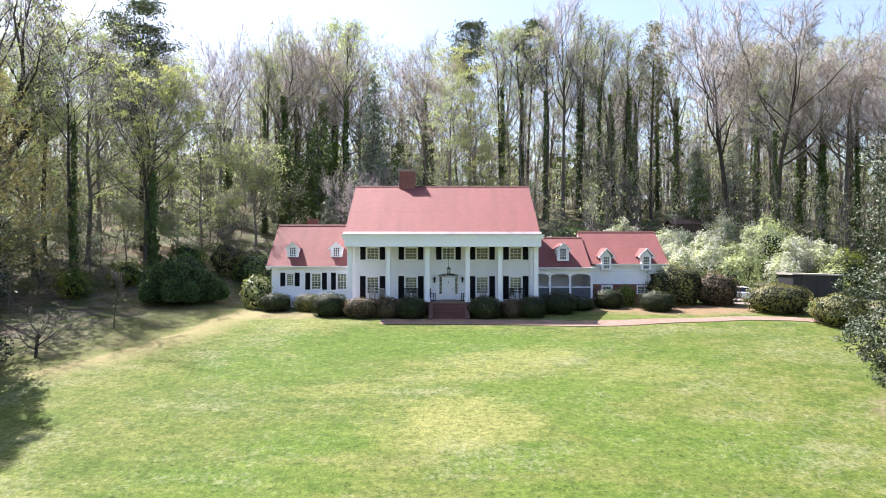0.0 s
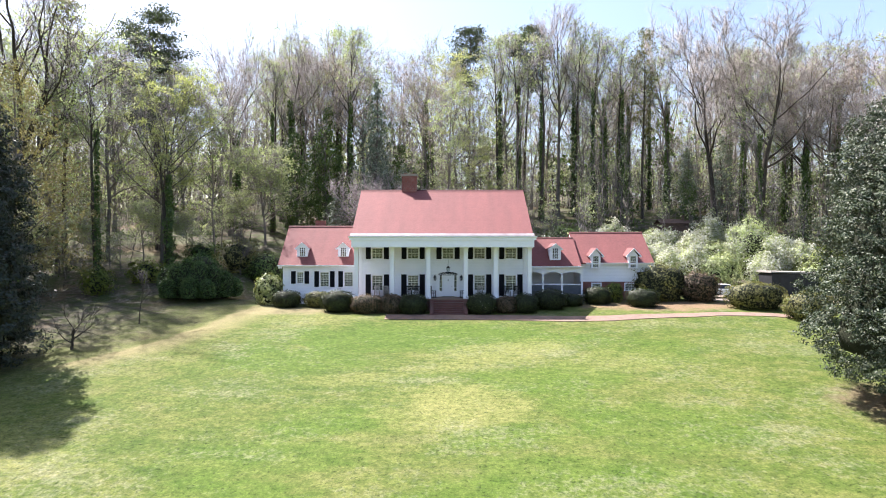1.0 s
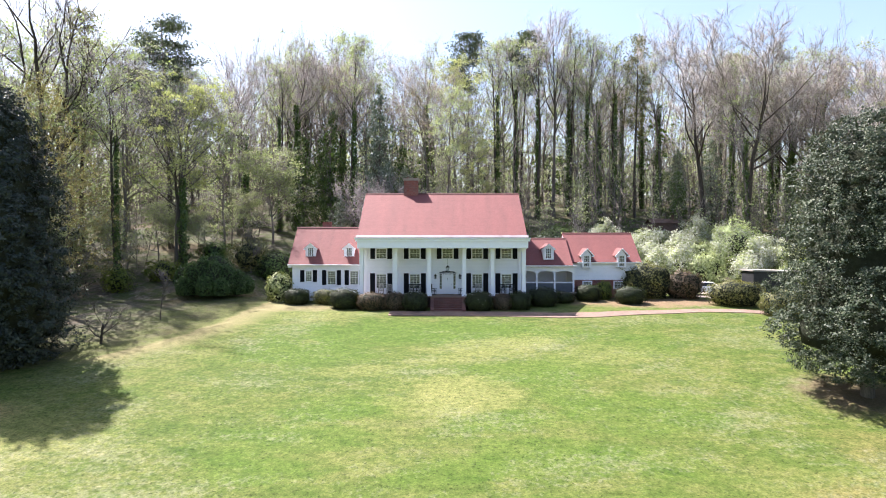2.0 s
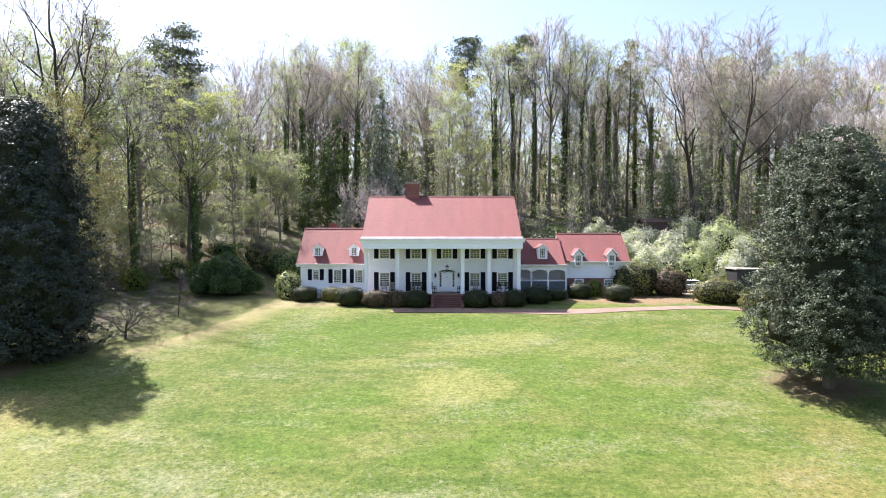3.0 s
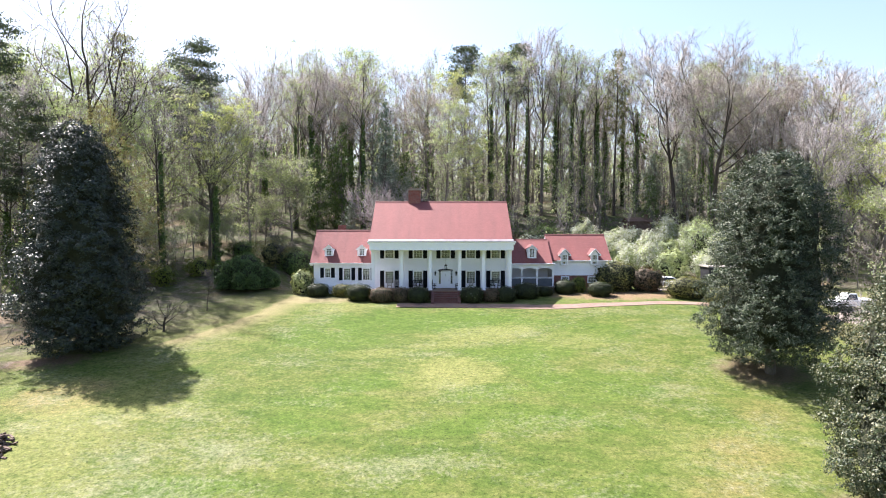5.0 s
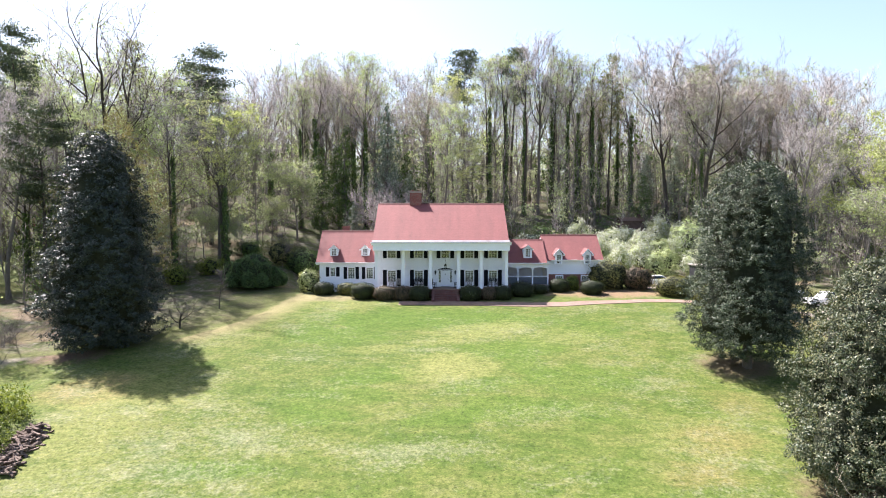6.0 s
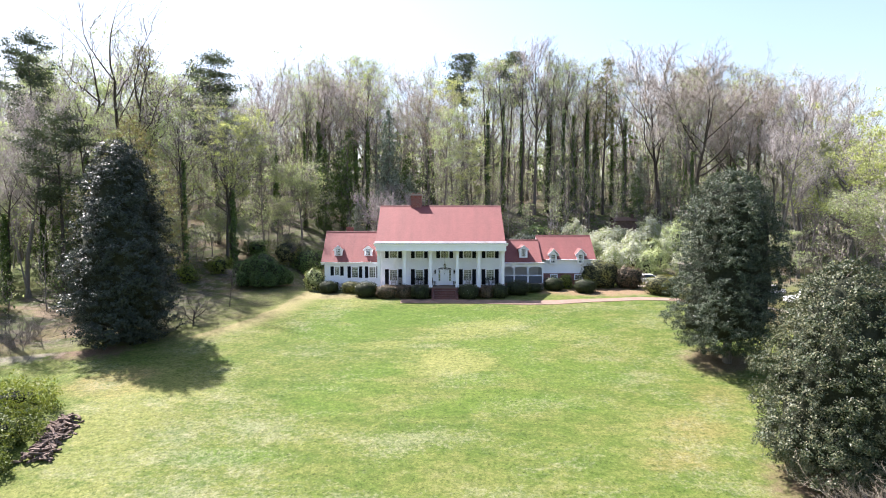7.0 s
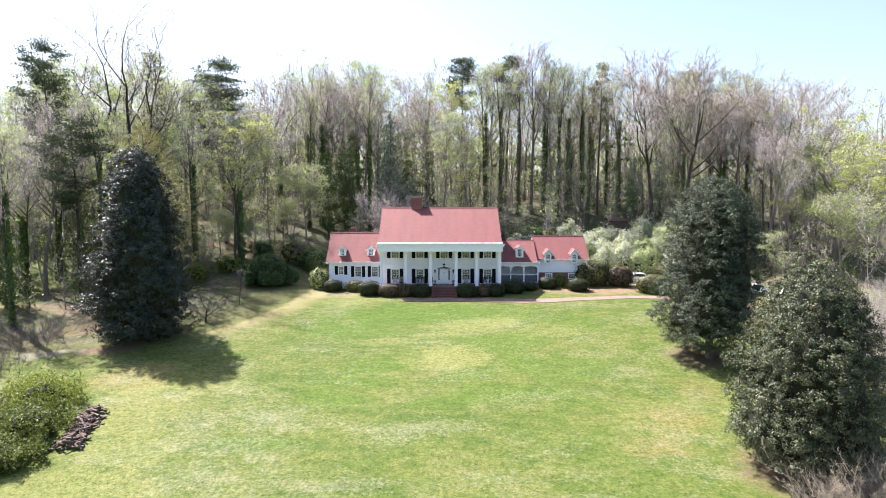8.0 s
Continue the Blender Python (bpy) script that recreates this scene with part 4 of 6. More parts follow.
part("wall", Geo().prism([(QY + 0.25, -0.6), (13.3, -0.6), (13.3, 4.0), (9.6, 7.25), (QY + 0.25, 4.2)], "x", 14.5, 14.7), SIDING, house)
part("wall", Geo().box(14.7, 21.6, 13.1, 13.3, -0.6, 4.0), SIDING, house)
part("partition", Geo().box(14.7, 21.6, 8.5, 8.6, 0.3, 6.2), ROOM, house)
part("ceiling", Geo().box(14.7, 21.6, QY + 0.25, 13.1, 2.15, 2.25), ROOM, house)
part("floor_inside", Geo().box(14.7, 21.6, QY + 0.25, 13.1, 0.2, 0.3), ROOM, house)
for x, a, b, w in low_w:
    window(x, QY + 0.03, a, b, w, 3, 2, 0.3)
gable_roof(14.1, 22.15, 5.5, 4.22, 9.6, 7.5, 13.7, 4.22, 0.14)
eave_trim(15.0, 22.2, 5.5, 4.22)
for a, b in ((21.82, 22.12), (14.13, 14.48)):
    part("rake_board", Geo().prism([(5.55, 4.06), (9.6, 7.3), (13.6, 4.06), (13.6, 3.88), (9.6, 7.1), (5.55, 3.88)], "x", a, b), TRIM, house)
FY = 5.36
for x, a, b, w in up_w:
    g = Geo().box(x - 0.48, x - w / 2, FY, FY + 0.14, 3.62, 5.0).box(x + w / 2, x + 0.48, FY, FY + 0.14, 3.62, 5.0).box(x - w / 2, x + w / 2, FY, FY + 0.14, 3.62, a)
    g.prism([(x - 0.48, 5.0), (x + 0.48, 5.0), (x, 5.6)], "y", FY, FY + 0.14).box(x - 0.48, x - 0.42, FY + 0.14, 7.4, 3.62, 5.0).box(x + 0.42, x + 0.48, FY + 0.14, 7.4, 3.62, 5.0)
    d = part("dormer", g, TRIM, house, "white gabled wall dormer")
    r = Geo().prism([(x - 0.76, 4.98), (x, 5.78), (x + 0.76, 4.98), (x + 0.76, 4.88), (x, 5.68), (x - 0.76, 4.88)], "y", FY - 0.2, 8.2)
    part("dormer_roof", r, SHINGLE, d)
    r = Geo().prism([(x - 0.78, 4.95), (x, 5.76), (x + 0.78, 4.95), (x + 0.78, 4.82), (x, 5.62), (x - 0.78, 4.82)], "y", FY - 0.27, FY - 0.2).box(x - 0.78, x - 0.54, FY - 0.2, FY, 4.8, 4.93).box(x + 0.54, x + 0.78, FY - 0.2, FY, 4.8, 4.93)
    part("rake_board", r, TRIM, d)
    # dark sheet in place of the shade behind this window
    part("dark_room", Geo().box(x - 0.5, x + 0.5, 7.2, 7.3, 3.62, 5.0), ROOM, d)
    window(x, FY, a, b - 0.06, w, 3, 2, 0.4)


# ---- trees ----
def bare_tree(seed, H, first, trunk_to, limbs, spread, reach, rad, angle=0.5, sides=3, twigs=6, leaf=0, leaf_size=0.2, per=34, lift=0.07, levels=3, low=0.0):
    """A broadleaf tree by repeated forking: trunk, limbs, branches, fine twigs, and young leaves in layered clumps.
    first: height of the lowest limb, trunk_to: where the trunk ends, both as parts of H; reach: limb length over H."""
    rng = np.random.default_rng(seed)
    P0, R0, V0, F0 = grow(rng, np.array([[0, 0, -0.4]]), np.array([[0.02, 0.01, 1.0]]), np.array([H * trunk_to + 0.4]), np.array([rad]), 14, 8, 0.04, 0.05, 0.62 if trunk_to < 0.6 else 0.16)
    V0[:8, :2] *= 1.5

    def limb_len(t, b):
        f = (t * trunk_to - first) / max(trunk_to - first, 0.01)
        return reach * H * np.interp(f, [0, 0.35, 0.75, 1], [0.8, 1.0, 0.85, 0.55 if trunk_to > 0.6 else 1.0]) * (0.7 + 0.5 * rng.random(t.shape))

    tilt = spread + 0.3 - 0.45 * np.arange(limbs)[None, :, None] / limbs + rng.normal(0, 0.14, (1, limbs, 1))
    s, d, L, r = sprout(rng, P0, R0, limbs, first / trunk_to, 1.0, tilt, 0.62, limb_len, 0.1)
    limb, branch, tw, ends = [], [], [], []
    for level in range(levels):
        P, R, V, F = grow(rng, s, d, L, np.maximum(r, 0.022), (5, 4, 3, 2)[level], (6, 4, 3, 3)[level], (0.12, 0.14, 0.14, 0.12)[level], lift * (1 + 0.1 * level), 0.42)
        (limb if level == 0 else branch).append((V, F))
        n = len(P)
        if level == levels - 1 or level == levels - 2:
            k = twigs if level == levels - 1 else 4
            ts, td, tl, _ = sprout(rng, P, R, k, 0.15, 1.0, 0.75, 0.5, lambda t, b: L[b] * (0.5 - 0.2 * t) * (0.6 + 0.8 * rng.random(t.shape)) + 0.5, 0.18)
            tw.append(cones(rng, ts, td, tl * 1.15, 0.0125))
            ends += [ts + unit(td) * (tl * f)[:, None] for f in (0.5, 0.95)]
        if level == levels - 1:
            break
        par = unit(P[:, -1] - P[:, -2])
        kids = []
        for c in range(2):
            out = rng.normal(size=(n, 3))
            out = unit(out - par * (out * par).sum(-1, keepdims=True))
            a = (angle * (0.45 + 0.8 * rng.random((n, 1))))
            kids.append((P[:, -1], par * np.cos(a) + out * np.sin(a), L * (0.50 + 0.25 * rng.random(n)), R[:, -1] * 0.85))
        kids.append(sprout(rng, P, R, sides, 0.3, 0.92, angle * 1.45, 0.55, lambda t, b: L[b] * (0.68 - 0.3 * t) * (0.6 + 0.6 * rng.random(t.shape)), 0.12))
        s, d, L, r = (np.concatenate([k[j] for k in kids]) for j in range(4))
    out = {"trunk": (V0, F0), "limb": join(limb), "branch": join(branch), "twig": join(tw)}
    if leaf:
        tips = np.concatenate(ends)
        tips = tips[tips[:, 2] > low * H]
        mid = tips[rng.integers(0, len(tips), max(leaf // per, 1))]
        at = np.repeat(mid, per, 0)
        at = at + rng.normal(0, 1, at.shape) * np.array([0.55, 0.55, 0.24]) * np.repeat(0.6 + 0.8 * rng.random((len(mid), 1)), per, 0)
        out["foliage"] = leaves(rng, at, leaf_size * (0.6 + 0.8 * rng.random(len(at))))
    k = H / np.percentile(out["twig"][0][:, 2], 99.3)
    wide = np.percentile(np.hypot(*out["twig"][0][:, :2].T), 93) * k
    for key, (V, F) in out.items():
        V = V * k
        far = np.hypot(V[:, 0], V[:, 1])
        V[:, :2] *= (np.where(far > wide, wide + (far - wide) * 0.35, far) / np.maximum(far, 1e-6))[:, None]
        V[:, 2] = np.where(V[:, 2] > 0.93 * H, 0.93 * H + (V[:, 2] - 0.93 * H) * 0.45, V[:, 2])
        out[key] = (V, F)
    return out


def ivy_sleeve(seed, H, rad, n=1500, bulge=0.35):
    """Ivy that clothes a trunk to height H."""
    rng = np.random.default_rng(seed)
    z = H * rng.random(n) ** 1.15
    a = rng.random(n) * math.tau
    lump = 0.6 + 0.5 * np.sin(z * 1.1 + 2 * np.sin(a)) + 0.4 * np.sin(z * 2.7 + a * 2)
    r = rad * (1 - 0.5 * z / H) + bulge * (0.25 + 0.75 * rng.random(n)) * np.clip(lump, 0.15, 1.4) * (1 - 0.45 * z / H)
    at = np.stack([r * np.cos(a), r * np.sin(a), z], -1)
    return leaves(rng, at, 0.17 + 0.16 * rng.random(n), 0.5, np.stack([np.cos(a), np.sin(a), 0.3 + 0 * a], -1), 1.2)


def pine_tree(seed, H, first, width, whorls, rad, tufts=42, droop=0.0):
    """A pine: straight trunk, tiers of limbs, needle tufts in flat clouds towards the limb ends."""
    rng = np.random.default_rng(seed)
    P0, R0, V0, F0 = grow(rng, np.array([[0, 0, -0.4]]), np.array([[0.0, 0.0, 1.0]]), np.array([H + 0.4]), np.array([rad]), 14, 8, 0.02, 0.06, 0.1)

    def ln(t, b):
        f = (t - first) / (1 - first)
        return width * np.clip(0.45 + 1.1 * f, 0, 1) * np.sqrt(np.clip(1.05 - f, 0.06, 1)) * (0.6 + 0.7 * rng.random(t.shape))

    s, d, L, r = sprout(rng, P0, R0, whorls, first, 0.985, 1.25 - droop, 0.4, ln, 0.12)
    P1, R1, V1, F1 = grow(rng, s, d, L, np.maximum(r, 0.03), 5, 4, 0.10, 0.09, 0.3)
    s, d, L, r = sprout(rng, P1, R1, 5, 0.35, 1.0, 0.75, 0.5, lambda t, b: 0.3 * width * (0.6 + 0.6 * rng.random(t.shape)) * (0.5 + 0.5 * np.linalg.norm(P1[b, -1] - P1[b, 0], axis=-1) / width), 0.2)
    P2, R2, V2, F2 = grow(rng, s, d, L, np.maximum(r, 0.015), 2, 3, 0.12, 0.12, 0.4)
    tips = P2[:, 1:].reshape(-1, 3)
    idx = np.repeat(np.arange(len(tips)), tufts)
    at = tips[idx] + rng.normal(0, 1, (len(idx), 3)) * np.array([0.66, 0.66, 0.12])
    V, F = leaves(rng, at, 0.08 + 0.09 * rng.random(len(at)), 0.2, np.tile([0, 0, 1.0], (len(at), 1)), 3.2)
    return {"trunk": (V0, F0), "limb": join([(V1, F1), (V2, F2)]), "foliage": (V, F)}


def dense_tree(seed, H, profile, n, size, clumps, rad, trunk_to=0.75, depth=0.32, lump=0.18, flat=0.45, long=1.7, low=0.04, core=0.0):
    """A leafy evergreen: limbs inside, clumps of leaves over a lumpy outline. profile: radius by height fraction, both 0 to 1."""
    rng = np.random.default_rng(seed)
    P0, R0, V0, F0 = grow(rng, np.array([[0, 0, -0.5]]), np.array([[0.01, 0.0, 1.0]]), np.array([H * trunk_to + 0.5]), np.array([rad]), 8, 8, 0.03, 0.06, 0.2)
    hs, rs = np.array(profile).T
    s, d, L, r = sprout(rng, P0, R0, 46, low + 0.04, 1.0, 1.0, 0.45, lambda t, b: 0.9 * np.interp(t * trunk_to, hs, rs) * (0.7 + 0.3 * rng.random(t.shape)), 0.25)
    P1, R1, V1, F1 = grow(rng, s, d, L, r, 4, 5, 0.12, 0.05, 0.25)
    # clump centres, spread by the outline's area
    hh = np.linspace(low, 1, 200)
    w = np.interp(hh, hs, rs) + 0.15
    h = rng.choice(hh, clumps, p=w / w.sum()) + rng.normal(0, 0.004, clumps)
    a = rng.random(clumps) * math.tau
    R = np.interp(h, hs, rs) * (1 + lump * (np.sin(3 * a + 9 * h) * 0.5 + 0.9 * np.sin(5 * a - 21 * h + 1) * np.sin(2 * a + 13 * h) + rng.normal(0, 0.45, clumps)))
    inner = rng.random(clumps) < 0.22
    R = np.where(inner, R * (0.35 + 0.5 * rng.random(clumps)), R * (1 - depth * rng.random(clumps) ** 2.2))
    c = np.stack([R * np.cos(a), R * np.sin(a), h * H], -1)
    per = n // clumps
    cl = np.repeat(np.arange(clumps), per)
    off = unit(rng.normal(size=(len(cl), 3))) * (rng.random((len(cl), 1)) ** 0.5) * (size * 2.8 + 0.25 * rng.random((len(cl), 1)))
    off[:, 2] *= 0.75
    at = c[cl] + off
    nrm = unit(off) * 0.6 + np.stack([np.cos(a[cl]), np.sin(a[cl]), 0.55 + 0 * a[cl]], -1)
    sz = size * (0.65 + 0.7 * rng.random(len(cl)))
    out = {"trunk": (V0, F0), "limb": (V1, F1), "foliage": leaves(rng, at, sz, flat, nrm, long)}
    # added solid core: stops light between the leaves, inner shade as dark colour
    if core:
        zz, aa = np.meshgrid(np.linspace(max(low + 0.05, 0.07), 0.93, 16), np.arange(18) * math.tau / 18, indexing="ij")
        rr = np.interp(zz, hs, rs) * core * (1 + 0.12 * np.sin(3 * aa + 9 * zz) + 0.08 * np.sin(5 * aa - 14 * zz))
        rr[0] *= 0.3
        rr[-1] *= 0.3
        V = np.stack([rr * np.cos(aa), rr * np.sin(aa), zz * H], -1).reshape(-1, 3)
        i, j = np.meshgrid(np.arange(15), np.arange(18), indexing="ij")
        out["inner_growth"] = (V, np.stack([i * 18 + j, i * 18 + (j + 1) % 18, (i + 1) * 18 + (j + 1) % 18, (i + 1) * 18 + j], -1).reshape(-1, 4))
    return out


def make_tree(name, label, data, mats, category="tree", group=""):
    """A tree thing at the origin, to be copied or set in place."""
    t = thing(name, label, category, group=group)
    for key, geo in data.items():
        ob = part(key, array_mesh(key, *geo, smooth=key in ("trunk", "limb")), mats[key], t)
        if key in ("branch", "twig"):
            tagged(ob, kind="stuff")
    return t


def set_at(ob, x, y, turn=0.0, scale=1.0, wide=None, sink=0.0):
    ob.matrix_world = Matrix.Translation((x, y, gz(x, y) - sink)) @ Matrix.Rotation(radians(turn), 4, "Z") @ Matrix.Diagonal((wide or scale, wide or scale, scale, 1))
    return ob


def stand(proto, x, y, turn, scale, wide=None):
    """A copy of a tree with its own size."""
    ob = copy_thing(proto, Matrix.Identity(4))
    return set_at(ob, x, y, turn, scale, wide)


BARE = {"trunk": BARK_GREY, "limb": BARK_GREY, "branch": BARK_GREY, "twig": TWIG, "foliage": L_YEL, "ivy": L_IVY}
DARKB = dict(BARE, trunk=BARK_DARK, limb=BARK_DARK, branch=BARK_DARK)
PALEB = dict(BARE, trunk=BARK_PALE, limb=BARK_PALE, branch=BARK_PALE)

# prototypes, each made once for a 30 m tree and scaled where it stands
proto = {}
proto["oak"] = make_tree("bare_oak_tree", "tall leafless hardwood with a broad rounded crown of pinkish twigs", bare_tree(11, 30, 0.30, 0.62, 10, 0.78, 0.26, 0.42, 0.56, 3, 6, levels=4, lift=0.05), dict(DARKB, branch=BARK_GREY, twig=TWIG_PINK))
proto["poplar"] = make_tree("bare_poplar_tree", "tall slender leafless hardwood with rising limbs", bare_tree(12, 30, 0.42, 0.86, 17, 0.55, 0.21, 0.34, 0.42, 3, 8, lift=0.12), BARE)
proto["vase"] = make_tree("forked_bare_tree", "leafless forked hardwood with dark bark", bare_tree(13, 30, 0.26, 0.40, 6, 0.55, 0.34, 0.60, 0.50, 3, 4, levels=4, lift=0.09, leaf=2600, leaf_size=0.13, per=7), DARKB)
proto["pale"] = make_tree("pale_bare_tree", "leafless hardwood with pale grey bark", bare_tree(14, 30, 0.40, 0.76, 14, 0.72, 0.22, 0.30, 0.50, 3, 8, lift=0.09), PALEB)
proto["bud"] = make_tree("budding_tree", "hardwood with reddish swelling buds", bare_tree(15, 30, 0.36, 0.70, 13, 0.72, 0.25, 0.33, 0.52, 3, 7, leaf=2600, leaf_size=0.13, per=8), dict(BARE, foliage=L_RED))
proto["spring"] = make_tree("leafing_tree", "hardwood with fresh yellow-green spring leaves", bare_tree(16, 30, 0.22, 0.74, 16, 0.85, 0.26, 0.33, 0.58, 3, 4, leaf=7600, leaf_size=0.175), BARE)
proto["yellow"] = make_tree("yellow_leafing_tree", "hardwood covered in bright yellow spring leaves", bare_tree(31, 30, 0.24, 0.72, 15, 0.85, 0.25, 0.32, 0.58, 3, 4, leaf=9000, leaf_size=0.17, per=44), dict(BARE, foliage=L_SUN))
proto["spring2"] = make_tree("leafing_tree", "slim hardwood with sparse yellow-green leaves", bare_tree(17, 30, 0.26, 0.84, 18, 0.80, 0.19, 0.26, 0.55, 3, 5, leaf=4600, leaf_size=0.16, per=22), PALEB)
proto["spread"] = make_tree("leafing_tree", "broad pale-barked hardwood with layered fresh green leaves", bare_tree(30, 24, 0.14, 0.46, 9, 0.85, 0.36, 0.42, 0.55, 3, 4, leaf=17000, leaf_size=0.19, per=46, levels=4, lift=0.05, low=0.3), dict(PALEB, foliage=L_SUN))
proto["pale_leaf"] = make_tree("pale_leafing_tree", "understorey tree with pale grey-green young leaves", bare_tree(18, 15, 0.14, 0.66, 15, 0.95, 0.30, 0.17, 0.58, 3, 5, leaf=6000, leaf_size=0.15, per=30), dict(PALEB, foliage=L_PALE))
iv = bare_tree(19, 30, 0.46, 0.80, 14, 0.62, 0.21, 0.36, 0.48, 3, 6, leaf=1500, leaf_size=0.15, per=14, lift=0.1)
iv["ivy"] = ivy_sleeve(20, 18.0, 0.32, 2300, 0.60)
proto["ivy"] = make_tree("ivy_clad_tree", "tall hardwood whose trunk is wrapped in dark ivy", iv, BARE)
iv = bare_tree(21, 30, 0.36, 0.60, 9, 0.62, 0.27, 0.40, 0.50, 3, 6, lift=0.08)
iv["ivy"] = ivy_sleeve(22, 13.0, 0.40, 2100, 0.75)
proto["ivy2"] = make_tree("ivy_clad_tree", "bare forked tree with thick ivy on its trunk", iv, DARKB)
iv = bare_tree(28, 30, 0.58, 0.90, 12, 0.62, 0.15, 0.32, 0.50, 2, 6, leaf=1100, leaf_size=0.16, per=16, lift=0.1)
iv["ivy"] = ivy_sleeve(29, 20.0, 0.26, 1700, 0.38)
proto["ivy_pole"] = make_tree("ivy_clad_tree", "slim tall trunk wrapped in dark ivy, small bare crown", iv, DARKB)
PINE = {"trunk": BARK_DARK, "limb": BARK_DARK, "foliage": L_PINE}
proto["pine"] = make_tree("pine_tree", "tall dark pine with tiers of needle clouds", pine_tree(23, 30, 0.46, 6.6, 26, 0.34, 52), PINE)
proto["pine2"] = make_tree("pine_tree", "slender tall pine with a small tufted top", pine_tree(24, 30, 0.66, 4.4, 26, 0.28, 30), dict(PINE, foliage=L_PINE))
proto["cedar"] = make_tree("cedar_tree", "narrow olive-green conifer above the bare woods", pine_tree(25, 30, 0.42, 3.6, 40, 0.32, 11, 0.25), dict(PINE, foliage=L_OLIVE))
EVG = {"trunk": BARK_GREY, "limb": BARK_GREY, "foliage": L_HOLLY}
proto["holly"] = make_tree("evergreen_holly_tree", "dense grey-green evergreen at the edge of the woods", dense_tree(26, 20, [(0, 0.6), (0.08, 2.2), (0.35, 3.2), (0.7, 2.3), (0.9, 1.1), (1, 0.15)], 7000, 0.19, 420, 0.3, 0.9, 0.5, 0.4), EVG)
proto["dark_evg"] = make_tree("dark_evergreen_tree", "dark green evergreen among bare trunks", dense_tree(27, 20, [(0, 0.5), (0.1, 2.0), (0.3, 3.6), (0.6, 3.1), (0.85, 1.6), (1, 0.2)], 6000, 0.2, 340, 0.3, 0.9, 0.5, 0.5), dict(EVG, foliage=L_IVY))

# the trees that stand out: kind, x, y, height, width over height, turn
NAMED_LEFT = [
    ("vase", -52.5, 12.0, 44.0, 1.25, 20), ("cedar", -48.8, 20.4, 37.5, 1.0, 0), ("pine", -37.4, 21.7, 36.2, 1.15, 40), ("ivy2", -31.0, 34.0, 41.5, 0.9, 100),
    ("yellow", -33.5, 14.4, 28.0, 0.95, 200), ("spring2", -41.5, 17.0, 33.0, 1.1, 60), ("pine", -60.8, 12.0, 36.5, 0.75, 80), ("spring", -68.0, 26.0, 40.0, 1.0, 70), ("pale", -73.0, 31.0, 38.0, 1.0, 140), ("spring2", -61.5, 20.0, 38.0, 1.1, 220), ("spring", -57.0, 24.0, 37.0, 0.9, 300), ("ivy_pole", -50.5, -13.5, 22.0, 1.0, 0), ("pine", -50.3, 0.0, 23.5, 1.2, 10),
    ("pale_leaf", -24.0, 24.0, 20.0, 1.1, 150), ("dark_evg", -20.5, 27.0, 22.0, 0.9, 0), ("pale", -25.0, 36.0, 37.0, 1.0, 30), ("spring2", -29.5, 20.5, 25.0, 1.0, 250),
    ("spring", -45.0, 13.0, 27.0, 1.0, 120), ("spring", -54.0, 16.0, 30.0, 1.0, 10), ("pale_leaf", -38.5, 10.0, 11.0, 0.9, 70), ("holly", -13.8, 20.0, 12.5, 1.1, 0), ("holly", -9.1, 25.0, 28.5, 0.75, 0),
    ("dark_evg", -53.0, 6.0, 15.0, 1.0, 40), ("holly", -48.5, 8.5, 17.0, 1.0, 90),
    ("ivy_pole", -36.5, 6.0, 27.0, 1.0, 15), ("ivy2", -32.0, 13.0, 29.0, 1.0, 140), ("spring2", -35.0, 20.0, 31.0, 1.0, 250),
    ("pale", -58.0, 32.0, 39.0, 1.0, 15), ("poplar", -47.5, 30.0, 37.0, 1.0, 60), ("pale", -43.0, 36.0, 37.5, 1.0, 120), ("pale", -36.0, 40.0, 39.0, 1.0, 210), ("poplar", -22.5, 38.0, 37.0, 1.0, 330), ("pale", -17.5, 34.0, 36.0, 1.0, 80), ("bud", -12.5, 40.0, 38.5, 1.0, 30), ("pale_leaf", -31.0, 17.0, 10.5, 1.1, 60), ("pale_leaf", -36.5, 16.0, 12.0, 1.1, 200), ("pale_leaf", -27.5, 21.5, 14.0, 1.0, 320), ("dark_evg", -16.5, 29.0, 26.0, 0.8, 130)]
